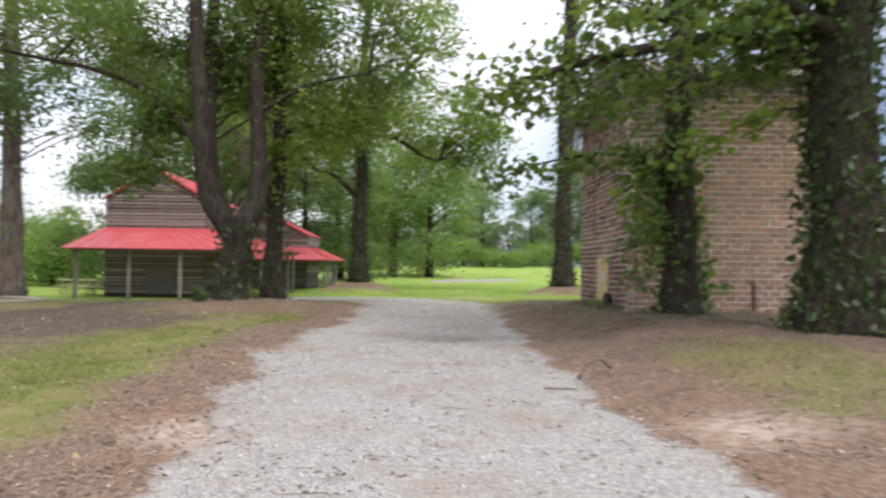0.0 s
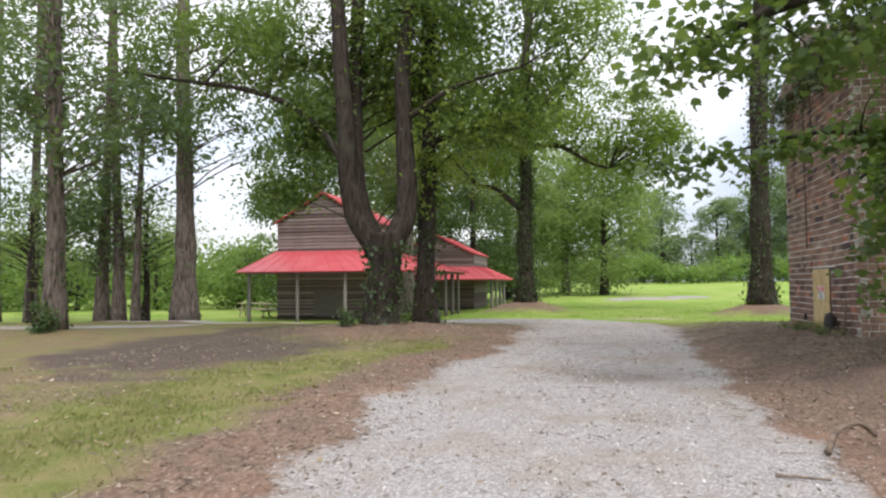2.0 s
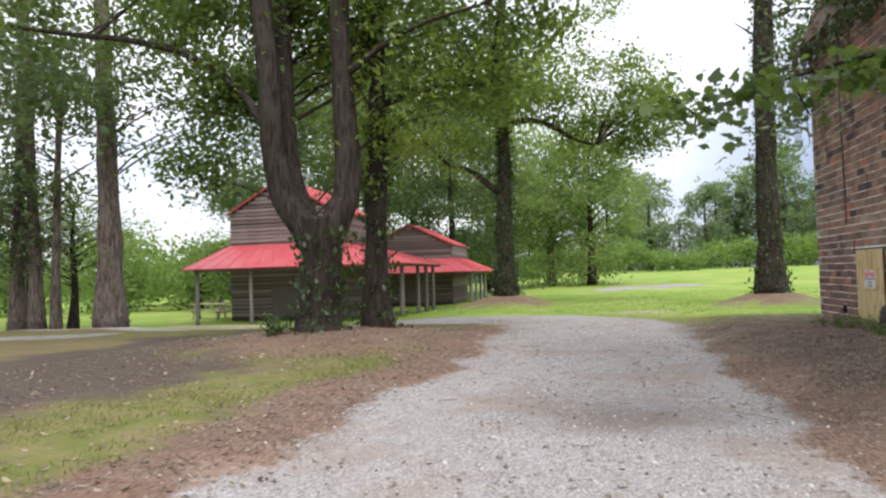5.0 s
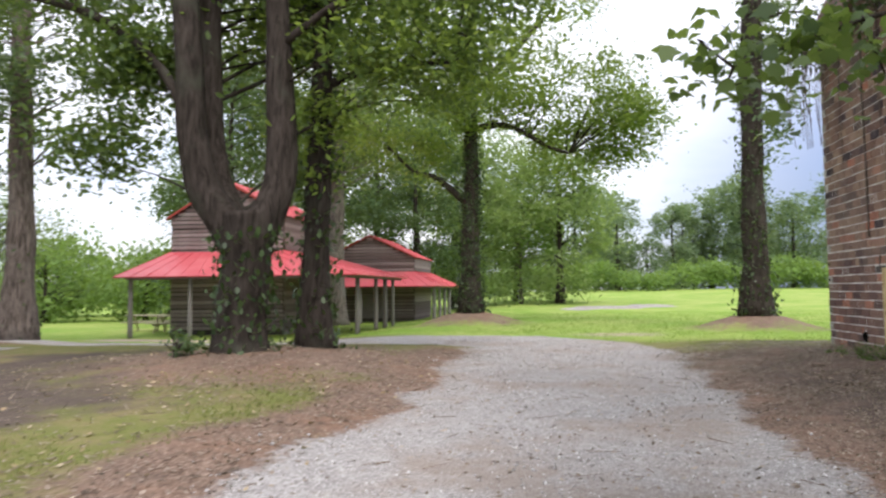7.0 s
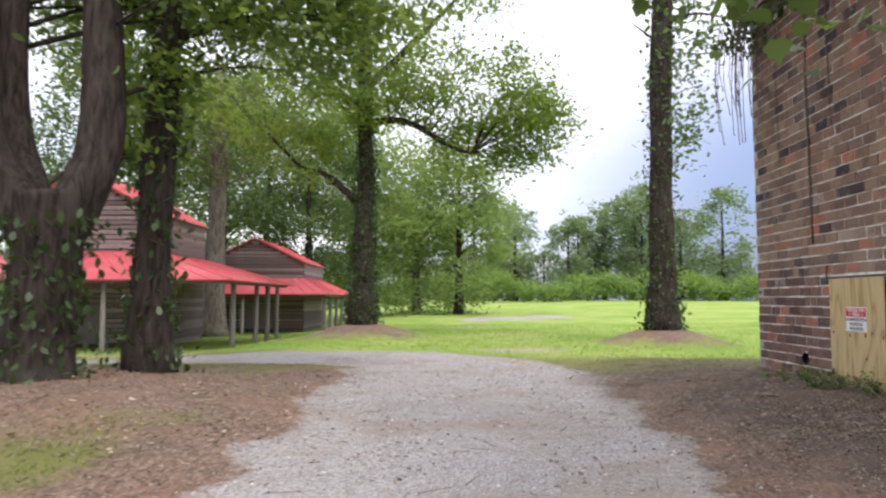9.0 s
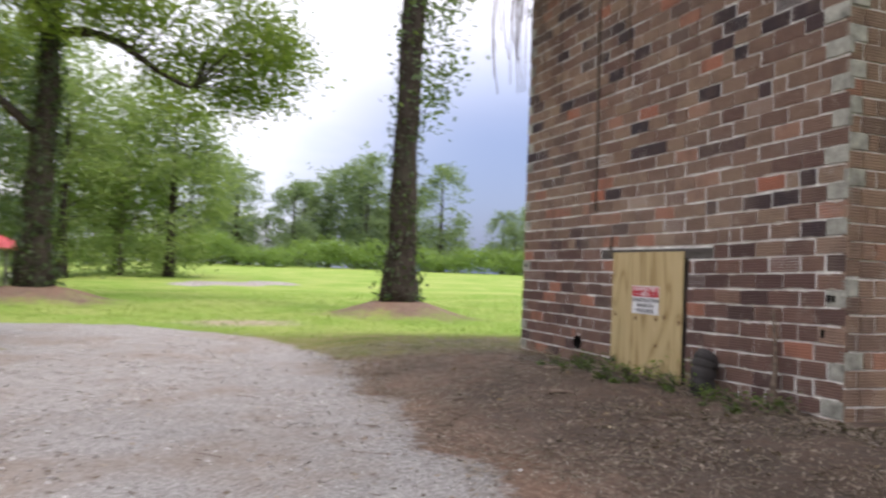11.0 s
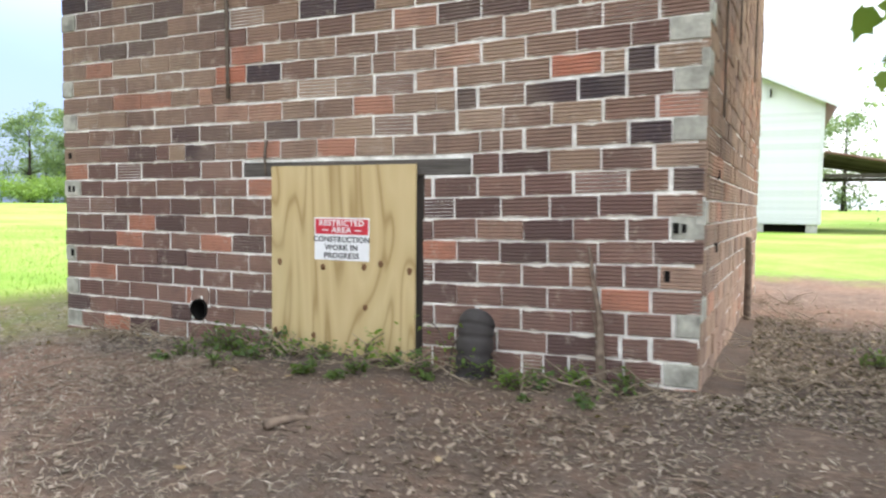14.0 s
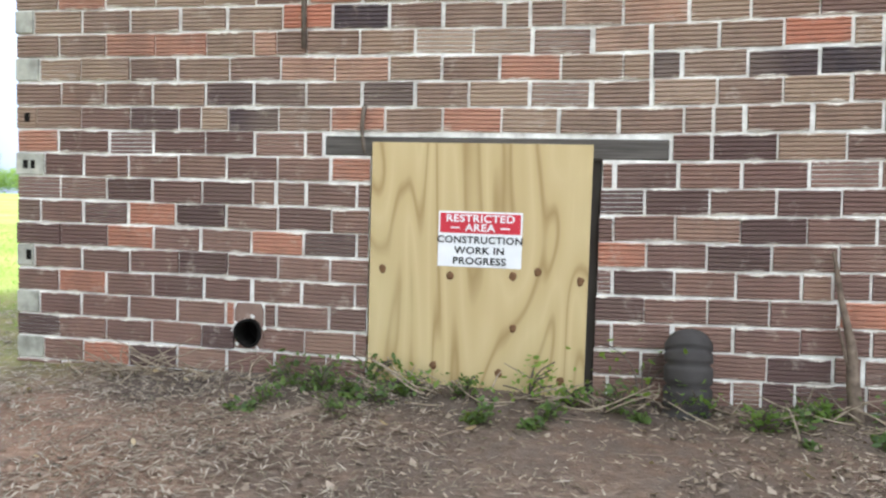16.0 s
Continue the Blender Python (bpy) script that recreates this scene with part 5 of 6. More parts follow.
def leafy_shrub():
    """The broad-leaved shoot that hangs beside the barn's corner."""
    rng = np.random.default_rng(8)
    x, y = 5.4, 14.25
    z = float(gz(x, y)) - 0.05
    ob = empty("leafy_shrub", x, y, z, "bright green broad-leaved sapling leaning by the barn corner", "shrub")
    tips = []
    for i in range(11):
        a = rng.uniform(1.7, 3.7)
        reach, h = rng.uniform(0.5, 1.55), rng.uniform(1.9, 3.6)
        end = np.array([math.cos(a) * reach, math.sin(a) * reach * 0.9, h])
        run = spline([(rng.normal(0, 0.16), rng.normal(0, 0.16), 0), (end[0] * 0.2, end[1] * 0.12, h * 0.4), (end[0] * 0.5, end[1] * 0.5, h * 0.8), end], 5)
        part("stem", tubes("stem", [(run, [0.011 * (1 - 0.75 * k / (len(run) - 1)) for k in range(len(run))])], PALE_STEM, 6, 0.1), ob)
        for k in range(5, len(run)):
            tips.append(run[k])
        # drooping side shoots
        for k in (8, 11, 14):
            s = run[k]
            tips += [s + np.array([rng.normal(-0.1, 0.22), rng.normal(0, 0.22), rng.uniform(-0.45, 0.1)]) for q in range(3)]
    tips += [np.array([rng.uniform(-0.5, 0.5), rng.uniform(-0.5, 0.4), rng.uniform(0.15, 1.1)]) for q in range(60)]
    tips += [np.array([rng.uniform(-0.75, 0.4), rng.uniform(-0.5, 0.45), rng.uniform(0.4, 2.5)]) for q in range(70)]
    part("foliage", leaves("foliage", around(rng, tips, 2.6, 0.26), 0.165, LEAF_BROAD, rng, "lobed", 0.75, 0.7), ob)
    c = around(rng, [t for t in tips if t[2] > 1.5], 1.4, 0.3)
    part("young_leaves", leaves("young_leaves", c, 0.16, LEAF_YOUNG, rng, "lobed", 0.7, 0.7), ob, "yellow-green young leaves")


leafy_shrub()


# ---- trees further off ----
def far_tree_shape(name, label, h, r, seed, leaf, skirt=0.25, size=0.42, count=120, per=26, bare=0.0, bushy=False):
    return tree(name, 0, 0, label, [(0, 0, 0), (0.1, 0, h * 0.3), (0.0, 0, h * 0.6), (0.1, 0, h * 0.85)], 0.02 * h + 0.08, 0.06,
                [((0, 0, h * (0.5 + skirt * 0.5 + bare * 0.5)), (r, r, h * (0.5 - skirt * 0.5 - bare * 0.3)), count), ((r * 0.2, 0, h * 0.8), (r * 0.6, r * 0.6, h * 0.2), count // 4)] + ([((0, 0, h * 0.2), (r * 1.1, r * 1.1, h * 0.22), count // 2)] if bushy else []), leaf, BARK_OAK,
                leaf_size=size, per=per, clump=1.35, seed=seed, sides=8, leaf_shape="plain")


def spread(master, places, seed):
    rng = random.Random(seed)
    first = True
    for x, y, s in places:
        m = pose(x, y, float(gz(x, y)) - 0.1, 0, 0, rng.uniform(0, 360))
        if first:
            master.matrix_basis = m
            master.scale = (s, s, s)
            first = False
        else:
            c = copy_thing(master, m)
            c.scale = (s, s, s)


rng_far = random.Random(5)
line = [[(95, 20, 0.7)], [(100, 8, 0.7), (104, -12, 0.8)], [(92, 31, 0.7)], [(106, -4, 0.75)]]
for i in range(72):
    x = -110 + i * 3.05 + rng_far.uniform(-2, 2)
    y = 128 - 0.0028 * (max(x, -60) - 20) ** 2 * (1.0 if x > -20 else 1.6) + 20 * (x < -20) + rng_far.uniform(-4, 24)
    line[i % 4].append((x, y, rng_far.choice((0.5, 0.65, 0.8, 0.95, 1.05)) * rng_far.uniform(0.9, 1.1) * (0.8 if x > 45 else 0.55 if x < -20 else 1.0)))
for k in range(4):
    mt = far_tree_shape("woodland_tree", "tall green tree in the wood beyond the field", 17 + k, 4.6 + 0.6 * (k % 2), 60 + k, LEAF_FAR_HAZED, 0.02 if k % 2 else 0.15, 0.6, 130, 23, 0.0, k != 1)
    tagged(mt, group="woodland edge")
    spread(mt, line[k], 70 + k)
# trees behind and beside the barns
back_places = [(-15, 64, 1.05), (-9, 68, 1.1), (-20, 68, 1.2), (-6.5, 62, 0.8), (47, 5.5, 1.0), (52, -2, 1.1)]
mt = far_tree_shape("background_tree", "full green tree at the lawn's far side", 16.0, 4.2, 80, LEAF_BACK_HAZED, 0.05, 0.34, 210, 40)
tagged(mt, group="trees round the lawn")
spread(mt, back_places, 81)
mt = far_tree_shape("shade_tree", "dense dark green tree standing behind the weathered barn", 17.0, 4.0, 88, LEAF_DEEP, 0.0, 0.28, 250, 46)
tagged(mt, group="dark trees behind the barns")
spread(mt, [(-18.6, 44.6, 0.92), (-15.8, 56, 1.0), (-22.0, 51, 0.95), (-10.5, 57.5, 0.85)], 89)
mt = far_tree_shape("understory_tree", "dark green young tree under the pines", 7.0, 2.3, 90, LEAF_BACK_HAZED, 0.25, 0.16, 70, 34)
tagged(mt, group="young trees in the grove")
spread(mt, [(-19.4, 28.2, 0.8), (-23.0, 30.0, 1.0), (-21.6, 24.4, 0.7), (-29.0, 34.0, 1.2), (-33.0, 30.0, 1.2)], 91)
mt = far_tree_shape("low_tree", "rounded bright green tree past the lawn", 4.0, 2.6, 82, LEAF_HEDGE, 0.05, 0.3, 110, 26)
tagged(mt, group="low trees at the lawn's end")
spread(mt, [(-27, 50, 1.0), (-32, 47, 1.1), (-37, 45, 1.0), (-43, 44, 1.2), (-30, 58, 1.3), (-50, 42, 1.2), (-23, 58, 1.0), (-58, 36, 1.2), (-56, 48, 1.5), (-64, 44, 1.5), (-70, 36, 1.4), (-48, 52, 1.5), (-38, 56, 1.5), (-62, 56, 1.8)], 83)
mt = far_tree_shape("spreading_tree", "dense dark green tree, foliage to the ground", 13.5, 3.8, 84, LEAF_BACK_HAZED, -0.03, 0.34, 220, 38)
spread(mt, [(-0.2, 66, 1.0), (-4.0, 74, 1.05)], 85)
tree("young_tree", -3.4, 66.0, "young feathery tree on a thin trunk", [(0, 0, 0), (0, 0, 3), (0.1, 0, 8)], 0.13, 0.04, [((0, 0, 6.2), (2.2, 2.2, 3.4), 110)], LEAF_HEDGE, BARK_PINE, leaf_size=0.26, per=34, clump=0.8, seed=86, sides=8)
tree("grey_tree", -12.0, 43.3, "thick pale grey trunk between the two barns", [(0, 0, 0), (0, 0, 3.0), (0.1, 0, 8.0), (0.1, 0, 13)], 0.56, 0.3, [((0, 0.5, 11.5), (4.2, 4.0, 4.5), 150)], LEAF_OAK, BARK_GREY, leaf_size=0.2, per=70, clump=1.0, seed=87)


def hedge():
    rng = np.random.default_rng(9)
    n = 2300
    x = rng.uniform(-120, 130, n)
    y = 118 - 0.0028 * (np.maximum(x, -60) - 20) ** 2 - 8 * (x < -20) + rng.normal(0, 2.2, n)
    tips = np.stack([x, y, gz(x, y) + rng.uniform(0.2, 1, n) ** 0.7 * (3.4 + 1.4 * np.sin(x * 0.35) * np.sin(x * 0.13))], axis=1)
    me = leaves("hedge", around(rng, tips, 34, 1.5), 0.5, LEAF_HEDGE, rng, "plain", 0.4)
    tagged(new("hedge", me), "vine-smothered hedge along the far field edge", "hedge", kind="stuff")


hedge()


# ---- things at the brick barn ----
def soil_pipe_hole():
    ob = empty("clay_pipe", NX - 0.01, 19.805, 0.48, "broken round drain pipe mouth in the tile wall", "pipe")
    ring = [(0.085, -0.006), (0.085, 0.16), (0.07, 0.16), (0.07, -0.006)]
    verts, faces, n = [], [], 18
    for k in range(n):
        a = 2 * math.pi * k / n
        for r, x in ring:
            rr = r * (1 + 0.05 * math.sin(3 * a + 1))
            verts.append((x, math.cos(a) * rr, math.sin(a) * rr))
    for k in range(n):
        q = (k + 1) % n
        for j in range(4):
            faces.append((k * 4 + j, k * 4 + (j + 1) % 4, q * 4 + (j + 1) % 4, q * 4 + j))
    # the pipe's inner shade is put into the rim's colour
    part("rim", mesh_of("rim", verts, faces, SHADE_BLACK), ob)
    nn = 32
    vv, ff = [], []
    for k in range(nn):
        a = 2 * math.pi * k / nn
        c, s = math.cos(a), math.sin(a)
        far = min(0.088 / max(abs(c), 1e-6), (0.17 if s > 0 else 0.095) / max(abs(s), 1e-6))
        for r, x in ((0.083, 0.0), (far, 0.006), (far, 0.03), (0.083, 0.03)):
            vv.append((x + 0.008, c * r, s * r))
    for k in range(nn):
        q = (k + 1) % nn
        for j in range(4):
            ff.append((k * 4 + j, k * 4 + (j + 1) % 4, q * 4 + (j + 1) % 4, q * 4 + j))
    part("broken_tile", mesh_of("broken_tile", vv, ff, TILE_JOINED), ob, "broken clay tile round the pipe")
    rng = np.random.default_rng(3)
    for k in range(9):
        a = rng.uniform(0, 6.28)
        part("mortar_lump", box("mortar_lump", 0.012, rng.uniform(0.012, 0.03), rng.uniform(0.01, 0.025), MORTAR, 0.003), ob, "crumbling pale mortar", pose(0.008, math.cos(a) * 0.098, math.sin(a) * 0.098 - 0.01, rng.uniform(0, 90), 0, 0))
    # black plate closes the bore in place of its deep shade
    part("dark_end", box("dark_end", 0.02, 0.16, 0.16, SHADE_BLACK, 0.0, (0.17, 0, -0.08)), ob)


soil_pipe_hole()


def drain_elbow():
    z = float(gz(4.36, 17.39))
    ob = empty("drain_elbow", 4.36, 17.39, z, "black ribbed plastic drain pipe bent against the wall", "pipe")
    path = spline([(-0.01, 0.0, -0.1), (0.0, 0.0, 0.08), (0.015, 0.0, 0.24), (0.04, 0.0, 0.32), (0.085, 0.0, 0.375)], 9)
    n = len(path)
    radii = [(0.116 - 0.016 * (i % 6 == 0)) * math.sqrt(max(0.02, 1 - max(0, (i - n + 10) / 9.2) ** 2)) for i in range(n)]
    part("pipe", tubes("pipe", [(path, radii)], CORRUGATED, 20), ob)


drain_elbow()


def stick(name, label, category, points, ra, rb, material=None, steps=5, sides=7):
    p0 = Vector(points[0])
    ob = empty(name, p0.x, p0.y, p0.z, label, category)
    run = spline([tuple(Vector(p) - p0) for p in points], steps)
    part("stem", tubes("stem", [(run, [ra + (rb - ra) * i / (len(run) - 1) for i in range(len(run))])], material or DEAD_WOOD, sides, 0.35), ob)
    return ob


stick("dead_sapling", "dead grey sapling stem leaning on the tile wall", "stick", [(4.38, 16.58, 0.12), (4.41, 16.62, 0.45), (4.44, 16.63, 0.62), (4.47, 16.68, 0.85), (4.49, 16.72, 1.08)], 0.036, 0.009)
stick("dead_sapling", "thin dead shoot beside the leaning sapling", "stick", [(4.40, 16.60, 0.3), (4.43, 16.64, 0.52), (4.46, 16.69, 0.72)], 0.014, 0.005)
stick("dead_sapling", "short dead stem beside the leaning sapling", "stick", [(4.36, 16.64, 0.12), (4.37, 16.70, 0.22), (4.36, 16.73, 0.30)], 0.02, 0.008)
stick("wall_stake", "grey wooden stake standing against the side wall", "stake", [(7.62, 15.93, 0.05), (7.60, 15.93, 0.6), (7.57, 15.94, 1.05)], 0.035, 0.028)
for y, z0, z1, r in ((19.49, 2.1, 5.9, 0.014), (18.9, 3.6, 5.8, 0.008), (20.4, 3.4, 5.8, 0.006)):
    stick("vine_stem", "dead vine stem clinging to the tile wall", "vine", [(NX - 0.012, y, z0), (NX - 0.014, y + 0.015, z0 + (z1 - z0) * 0.3), (NX - 0.013, y + 0.05, z0 + (z1 - z0) * 0.65), (NX - 0.014, y - 0.04, z1)], r, r * 1.3, PALE_STEM)
for x, z0 in ((5.3, 1.9), (6.4, 2.6), (8.3, 2.6)):
    yy = 16.08 - 0.03 * (x - 4.54) - 0.012
    stick("vine_stem", "dead vine stem clinging to the tile wall", "vine", [(x, yy, z0), (x + 0.03, yy, z0 + 1.2), (x - 0.05, yy, z0 + 2.4), (x + 0.05, yy, 5.9)], 0.006, 0.012, PALE_STEM)
stick("vine_stem", "thin root hanging over the lintel", "vine", [(NX - 0.016, 19.13, 1.78), (NX - 0.02, 19.14, 1.66), (NX - 0.035, 19.12, 1.52)], 0.013, 0.008, PALE_STEM)
stick("fallen_branch", "short dark fallen branch on the leaf mould", "branch", [(3.74, 19.28, 0.225), (3.88, 19.22, 0.24), (4.02, 19.14, 0.235)], 0.035, 0.02)
stick("fallen_branch", "pale split of wood on the bare soil", "branch", [(3.10, 17.99, 0.21), (3.2, 17.95, 0.215), (3.3, 17.88, 0.21)], 0.03, 0.012)
stick("fallen_plank", "dark plank lying on the soil by the forked tree", "plank", [(-7.9, 18.15, 0.16), (-7.3, 18.3, 0.18), (-6.8, 18.42, 0.2)], 0.05, 0.04)
stick("fallen_branch", "thin stick at the gravel's edge", "branch", [(-3.55, 23.1, 0.04), (-3.25, 23.06, 0.05), (-3.0, 23.08, 0.04)], 0.025, 0.015)
stick("exposed_root", "arched root at the edge of the drive", "root", [(1.5, 7.3, 0.03), (1.62, 7.45, 0.17), (1.82, 7.62, 0.2), (1.98, 7.76, 0.08)], 0.028, 0.018)
stick("fallen_branch", "thin stick on the gravel", "branch", [(0.98, 6.6, 0.02), (1.12, 6.55, 0.025), (1.3, 6.5, 0.03)], 0.012, 0.008)
def white_marker():
    z = float(gz(-3.7, 69))
    ob = empty("marker_post", -3.7, 69, z, "small white marker post beside the track", "post")
    part("post", box("post", 0.13, 0.13, 1.1, WHITE_WOOD, 0.02), ob)


white_marker()


def weed(x, y, h, count, seed, material=LEAF_YOUNG):
    rng = np.random.default_rng(seed)
    ob = empty("weed", x, y, float(gz(x, y)) - 0.02, "small green weed at the foot of the tile wall", "weed", "weeds along the wall")
    stems, tips = [], []
    for i in range(count):
        a = rng.uniform(0, 6.28)
        e = np.array([math.cos(a) * h * 0.55, math.sin(a) * h * 0.55, h * rng.uniform(0.4, 1.0)])
        run = spline([(0, 0, 0), e * np.array([0.3, 0.3, 0.7]), e], 4)
        stems.append((run, [0.004] * len(run)))
        tips += run[3:]
    tagged(part("stalk", tubes("stalk", stems, PALE_STEM, 4), ob), kind="stuff")
    part("foliage", leaves("foliage", around(rng, tips, 2.4, h * 0.42), 0.04, material, rng, "oval", 0.3, 0.8), ob)


for i, (x, y, h, n) in enumerate(((4.34, 18.17, 0.24, 8), (4.40, 19.02, 0.2, 9), (4.42, 17.60, 0.42, 5), (4.28, 17.36, 0.18, 8), (4.25, 19.25, 0.2, 6), (4.34, 18.5, 0.14, 9), (4.36, 18.78, 0.17, 9),
                                  (4.3, 17.72, 0.17, 9), (4.22, 16.9, 0.16, 8), (4.15, 17.1, 0.14, 8), (4.30, 16.45, 0.16, 8), (4.1, 18.9, 0.13, 6), (4.36, 16.75, 0.12, 8), (4.0, 16.6, 0.1, 7), (5.6, 15.1, 0.16, 8), (4.35, 17.95, 0.13, 8), (4.4, 19.5, 0.14, 7))):
    weed(x, y, h, n, 100 + i, LEAF_YOUNG if i in (0, 2) else LEAF_BROAD if i % 3 == 0 else LEAF_OAK)


rng_weed = random.Random(77)
for i in range(18):
    weed(rng_weed.uniform(3.85, 4.42), rng_weed.uniform(16.3, 19.6), rng_weed.uniform(0.05, 0.13), rng_weed.randint(4, 8), 140 + i, LEAF_OAK)


def dry_stalks(x, y, count, seed):
    rng = np.random.default_rng(seed)
    ob = empty("dry_stalks", x, y, float(gz(x, y)), "heap of pale dry stalks at the foot of the wall", "stalks", "dry stalks along the wall")
    runs = []
    for i in range(count):
        p = np.array([rng.normal(0, 0.10), rng.normal(0, 0.22), rng.uniform(0.0, 0.05)])
        a, ln = rng.uniform(0, 6.28), rng.uniform(0.12, 0.36)
        q = p + np.array([math.cos(a) * 0.5, math.sin(a), rng.uniform(0.05, 0.55)]) * ln
        runs.append((spline([p, (p + q) / 2 + rng.normal(0, 0.015, 3), q], 3), [0.0045, 0.0045, 0.004, 0.004, 0.0035, 0.003, 0.002]))
    tagged(part("stalk", tubes("stalk", runs, DRY_STALK, 4), ob), kind="stuff")


for i, (x, y, n) in enumerate(((4.34, 20.35, 46), (4.36, 19.75, 14), (4.3, 18.7, 26), (4.25, 17.9, 20), (4.3, 17.1, 24), (4.28, 16.5, 24), (4.9, 15.7, 26), (6.2, 15.6, 22), (7.5, 15.55, 26), (8.9, 15.6, 26))):
    dry_stalks(x, y, n, 300 + i)


def barn_vines():
    """Vines heaped over the barn's head and hanging at its far corner."""
    rng = np.random.default_rng(17)
    ob = empty("roof_vine", NX, NY0, TOP - 0.3, "dark tangled vine covering the barn's roof edge", "vine")
    tips = []
    for i in range(60):
        tips.append((rng.uniform(-0.3, 0.35), rng.uniform(-0.2, 5.4), rng.uniform(-0.25, 1.0)))
        tips.append((rng.uniform(-0.2, 5.2), rng.uniform(-0.35, 0.3), rng.uniform(-0.25, 1.0)))
    for i in range(3):
        tips.append((rng.uniform(-0.35, -0.05), 5.15 + rng.uniform(0, 0.5), -0.1 - 0.09 * i + rng.normal(0, 0.1)))
    part("foliage", leaves("foliage", around(rng, tips, 46, 0.42), 0.13, LEAF_IVY, rng, "oval", 0.7), ob)
    runs = []
    for i in range(26):
        y = rng.uniform(4.4, 5.6)
        x = rng.uniform(-0.45, -0.05)
        ln = rng.uniform(0.6, 1.9)
        runs.append((spline([(x, y, 0.3), (x - 0.08, y + 0.06, -ln * 0.5), (x - 0.02, y + rng.uniform(-0.1, 0.25), -ln)], 4), [0.006] * 9))
    tagged(part("hanging_stem", tubes("hanging_stem", runs, PALE_STEM, 4), ob), kind="stuff")


barn_vines()


def overhang():
    """A yellow-green spray hanging from the ivy-covered tree before the barn's side."""
    rng = np.random.default_rng(19)
    ob = empty("hanging_spray", 6.2, 10.3, 3.6, "yellow-green leafy spray hanging from the ivy-covered tree", "branch")
    run = spline([(0, 0, 0.4), (-0.7, 0.4, 0.35), (-1.4, 0.8, 0.05), (-1.9, 1.0, -0.25)], 5)
    part("stem", tubes("stem", [(run, [0.03 * (1 - 0.8 * i / (len(run) - 1)) for i in range(len(run))])], PALE_STEM, 6), ob)
    part("foliage", leaves("foliage", around(rng, run[3:], 16, 0.38), 0.14, LEAF_YOUNG, rng, "lobed", 0.6, 0.8), ob)


overhang()


# ---- loose ground cover ----
def cover(name, label, category, count, xr, yr, keep, size, material, seed, shape, lift=0.012, droop=0.0, spread_=0.35):
    rng = np.random.default_rng(seed)
    x, y = rng.uniform(*xr, count), rng.uniform(*yr, count)
    w = keep(x, y)
    ok = rng.uniform(0, 1, count) < w
    ok &= ~((x > NX - 0.05) & (x < NX + 5.4) & (y > 15.85) & (y < NY1 + 0.05))
    x, y = x[ok], y[ok]
    c = np.stack([x, y, gz(x, y) + lift], axis=1)
    tagged(new(name, leaves(name, c, size, material, rng, shape, droop, spread_)), label, category, kind="stuff")


def litter_weight(x, y):
    m = masks(x, y)
    clump = 0.55 * patchy(x, y, 0.9, 1) + 0.35 * patchy(x + 0.3 * y, y, 0.35, 2) + 0.25 * patchy(x, y, 0.14, 3) - 0.1
    return np.clip((0.25 + 0.9 * clump) * (0.75 * np.clip(m["mould"], 0, 1) + 0.36) * (1 - 0.8 * np.clip(m["gravel"], 0, 1)) * (1 - 0.7 * np.clip(m["soil"], 0, 1)), 0, 1)


cover("leaf_litter", "dry brown leaves scattered over the ground", "leaves", 64000, (-9, 9), (0.5, 24), litter_weight, 0.05, LEAF_DEAD, 201, "plain")
cover("leaf_litter", "pale curled leaves and bark chips by the wall", "leaves", 60000, (1.6, 8), (12.5, 22), litter_weight, 0.042, LEAF_DEAD, 202, "needle", 0.012, 0.0, 0.4)
cover("leaf_litter", "fine broken leaf crumbs and straw before the barn", "leaves", 90000, (1.4, 7.5), (11, 22), litter_weight, 0.04, LEAF_DEAD, 208, "needle", 0.006, 0.0, 0.4)
cover("leaf_litter", "drift of curled brown leaves round the barn's corner", "leaves", 20000, (4.2, 7.8), (12.2, 16.1), lambda x, y: np.clip(0.9 * patchy(x, y, 0.4, 4) - 0.1 + 0.5 * smooth(15.2, 15.9, y), 0, 1), 0.036, LEAF_DEAD, 209, "oval", 0.015, 0.0, 0.75)
cover("leaf_litter", "trampled mix of brown leaves before the barn", "leaves", 34000, (1.9, 7.0), (11.5, 17.5), lambda x, y: np.clip(0.7 * patchy(x, y, 0.5, 5) + 0.5 * patchy(x, y, 0.16, 6) - 0.15, 0.08, 1) * np.clip((x - 1.9) / 1.2, 0, 1) * (1 - 0.7 * smooth(16.6, 17.4, y)), 0.03, LEAF_DEAD, 210, "oval", 0.012, 0.0, 0.7)
cover("grass_tufts", "thin dry grass beside the drive", "grass", 190000, (-9, -2.4), (0.5, 20), lambda x, y: np.clip(1 - masks(x, y)["mould"] * 1.1 - masks(x, y)["soil"] - masks(x, y)["gravel"], 0, 1) * np.clip(1.5 * patchy(x, y, 1.1, 7) + 0.8 * patchy(x, y, 0.3, 8) - 0.75, 0, 1), 0.055, LEAF_GRASS, 203, "blade", 0.0, -0.9, 0.6)
cover("leaf_litter", "large pale fallen leaves on the thin grass", "leaves", 1500, (-9, -2.2), (0.5, 20), lambda x, y: 0.25 + 0.5 * patchy(x, y, 1.4, 9), 0.065, LEAF_FALLEN, 211, "oval", 0.025, 0.0, 0.5)
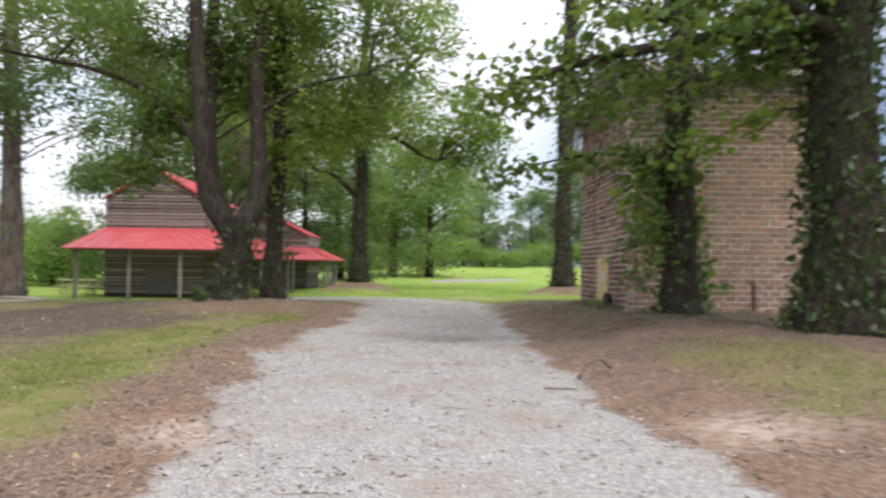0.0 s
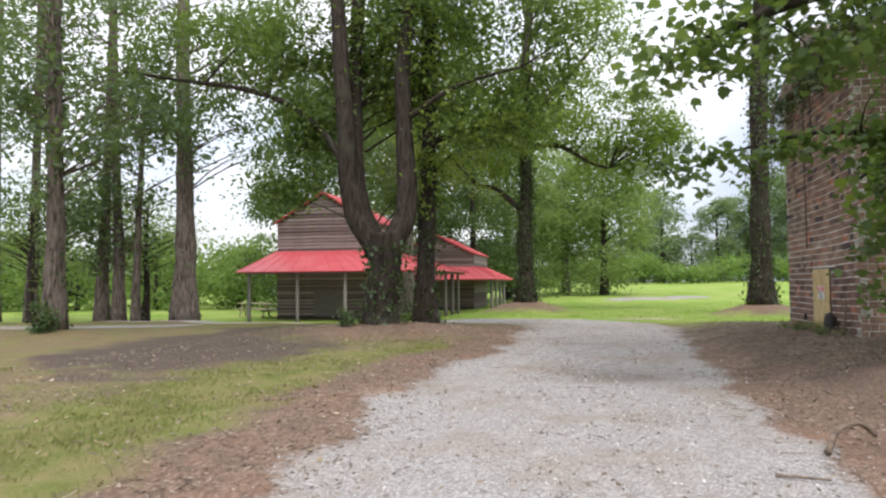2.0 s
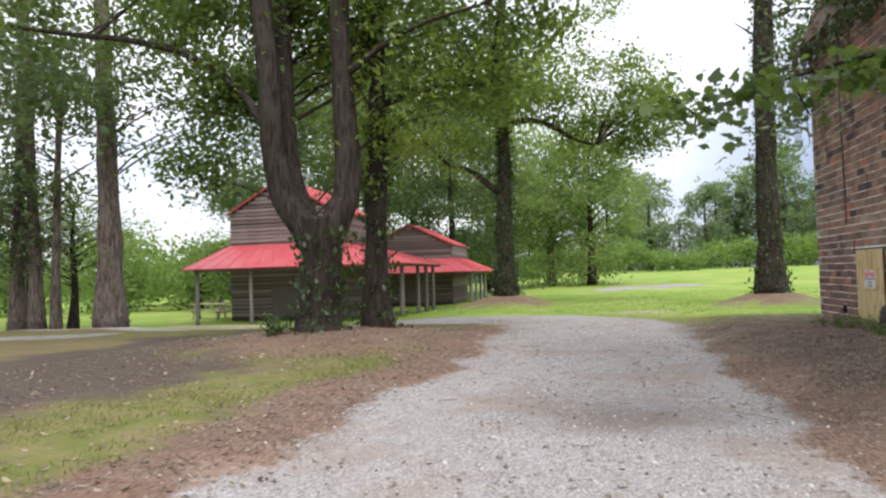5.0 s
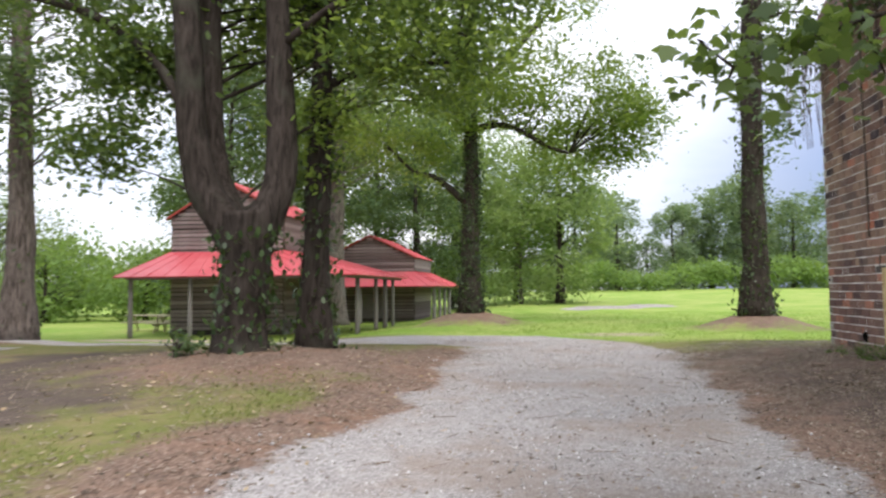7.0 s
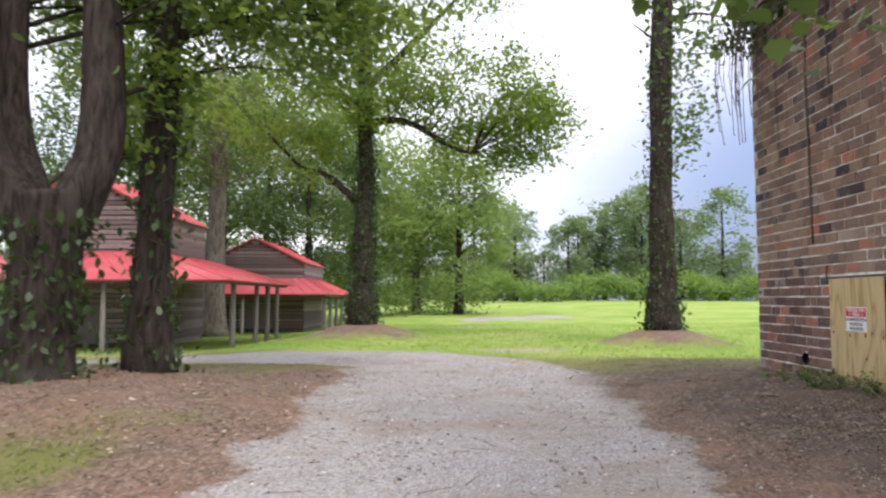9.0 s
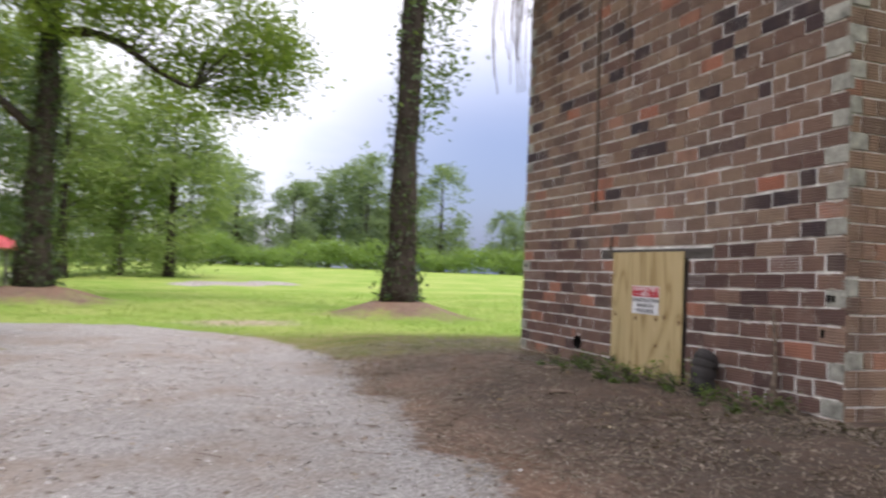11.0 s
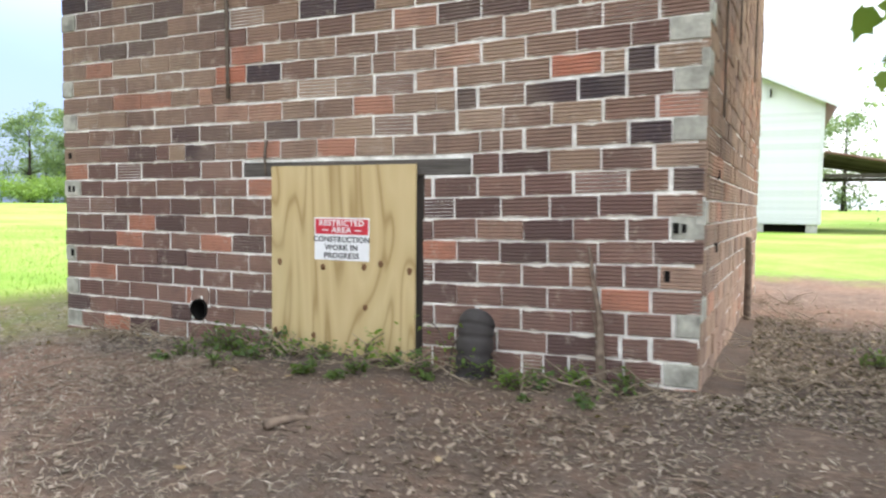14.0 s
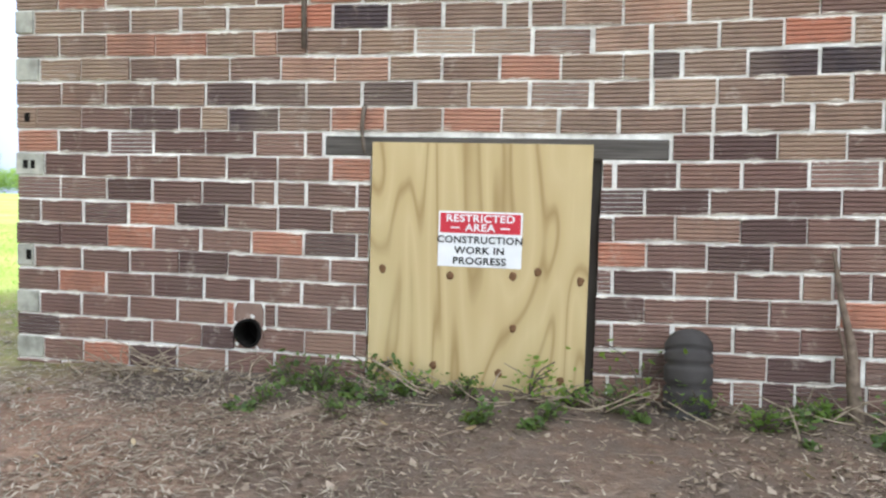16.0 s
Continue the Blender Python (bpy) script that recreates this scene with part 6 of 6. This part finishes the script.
cover("straw_litter", "pale straw and bark chips strewn before the barn", "straw", 66000, (1.3, 7.0), (12.5, 23), lambda x, y: np.clip(1.1 * patchy(x, y, 0.7, 12) + 0.6 * patchy(x, y, 0.18, 13) - 0.5 + 0.6 * smooth(18.2, 19.8, y), 0, 1) * smooth(1.4, 2.2, x) * (1 - 0.75 * np.exp(-((x - 3.6) / 0.8) ** 2 - ((y - 17.8) / 1.2) ** 2)), 0.05, LEAF_STRAW, 213, "straw", 0.014, 0.0, 0.35)
cover("straw_litter", "rusty pine straw along the drive's edge", "straw", 40000, (-9, -1.9), (1, 21), lambda x, y: np.clip(masks(x, y)["mould"], 0, 1) * np.clip(1.2 * patchy(x, y, 0.8, 14) - 0.2, 0, 1) * (1 - np.clip(masks(x, y)["gravel"], 0, 1)), 0.075, LEAF_DEAD, 214, "straw", 0.014, 0.0, 0.3)
cover("leaf_litter", "large pale fallen leaves before the barn", "leaves", 260, (2.0, 7.5), (10.5, 21.5), lambda x, y: 0.3 + 0.5 * patchy(x, y, 1.0, 10), 0.055, LEAF_FALLEN, 212, "oval", 0.025, 0.0, 0.5)
cover("grass_tufts", "thin dry grass under the trees", "grass", 26000, (1.8, 9), (2, 13), lambda x, y: np.clip(1 - masks(x, y)["mould"] * 1.1 - masks(x, y)["gravel"], 0, 1), 0.075, LEAF_GRASS, 204, "blade", 0.0, -1.1, 0.45)
cover("lawn_grass", "bright short lawn grass beyond the drive", "grass", 120000, (-12, 22), (20, 48), lambda x, y: np.clip(masks(x, y)["lush"] - masks(x, y)["mould"] - masks(x, y)["gravel"], 0, 1) * np.clip(1.3 - (y - 20) / 28, 0.1, 1), 0.07, LEAF_LAWN, 205, "blade", 0.0, -1.1, 0.45)


def twig_cover():
    rng = np.random.default_rng(206)
    verts, faces = [], []
    n = 0
    while n < 1500:
        x, y = rng.uniform(-8, 8), rng.uniform(1, 23)
        if rng.random() > litter_weight(np.array([x]), np.array([y]))[0] * 1.2 or (x > 4.45 and y > 15.8):
            continue
        a, ln, r = rng.uniform(0, 6.28), rng.uniform(0.06, 0.3), rng.uniform(0.002, 0.005)
        z = float(gz(x, y)) + 0.012
        d = np.array([math.cos(a), math.sin(a), rng.uniform(-0.05, 0.12)]) * ln
        side = np.array([-math.sin(a), math.cos(a), 0]) * r
        up = np.array([0, 0, r * 1.6])
        p, q = np.array([x, y, z]), np.array([x, y, z]) + d
        k = len(verts)
        verts += [tuple(p - side), tuple(p + side), tuple(p + up), tuple(q - side * 0.5), tuple(q + side * 0.5), tuple(q + up * 0.5)]
        faces += [(k, k + 3, k + 5, k + 2), (k + 2, k + 5, k + 4, k + 1), (k + 1, k + 4, k + 3, k)]
        n += 1
    tagged(new("twig_litter", mesh_of("twig_litter", verts, faces, DEAD_WOOD)), "small dead twigs over the leaf mould", "twigs", kind="stuff")


twig_cover()


def stone_material():
    m = Nodes("crushed_stone", rough=0.9, spec=0.2)
    m.colour(m.ramp(m.island(), (0.0, (0.15, 0.125, 0.105)), (0.25, (0.30, 0.28, 0.26)), (0.7, (0.44, 0.425, 0.405)), (1.0, (0.62, 0.6, 0.57))))
    return m.bump(m.noise(80.0, 3, m.place()), 0.3, 0.003).mat


def stones():
    rng = np.random.default_rng(207)
    n = 26000
    x, y = rng.uniform(-3.2, 2.4, n), rng.uniform(0.8, 26, n)
    keep = rng.uniform(0, 1, n) < np.clip(masks(x, y)["gravel"], 0, 1) * np.clip(0.4 + 0.5 * np.sin(x * 4 + np.sin(y * 1.1)) * np.sin(y * 0.9 + x), 0.1, 1)
    x, y = x[keep], y[keep]
    n = len(x)
    octa = np.array([(1, 0, 0), (0, 1, 0), (-1, 0, 0), (0, -1, 0), (0, 0, 0.75), (0, 0, -0.75)])
    s = 0.008 + 0.016 * rng.uniform(0, 1, n) ** 4
    v = octa[None] * (s[:, None, None] * rng.uniform(0.6, 1.3, (n, 6, 1)))
    a = rng.uniform(0, 6.28, n)
    ca, sa = np.cos(a)[:, None], np.sin(a)[:, None]
    vx, vy = v[:, :, 0] * ca - v[:, :, 1] * sa, v[:, :, 0] * sa + v[:, :, 1] * ca
    v = np.stack([vx + x[:, None], vy + y[:, None], v[:, :, 2] + (gz(x, y) + 0.003)[:, None]], axis=2)
    tri = np.array([(0, 1, 4), (1, 2, 4), (2, 3, 4), (3, 0, 4), (1, 0, 5), (2, 1, 5), (3, 2, 5), (0, 3, 5)])
    faces = (np.arange(n) * 6)[:, None, None] + tri[None]
    tagged(new("loose_gravel", mesh_of("loose_gravel", v.reshape(-1, 3), faces.reshape(-1, 3), stone_material())), "loose crushed stone on the drive", "gravel", kind="stuff")


stones()
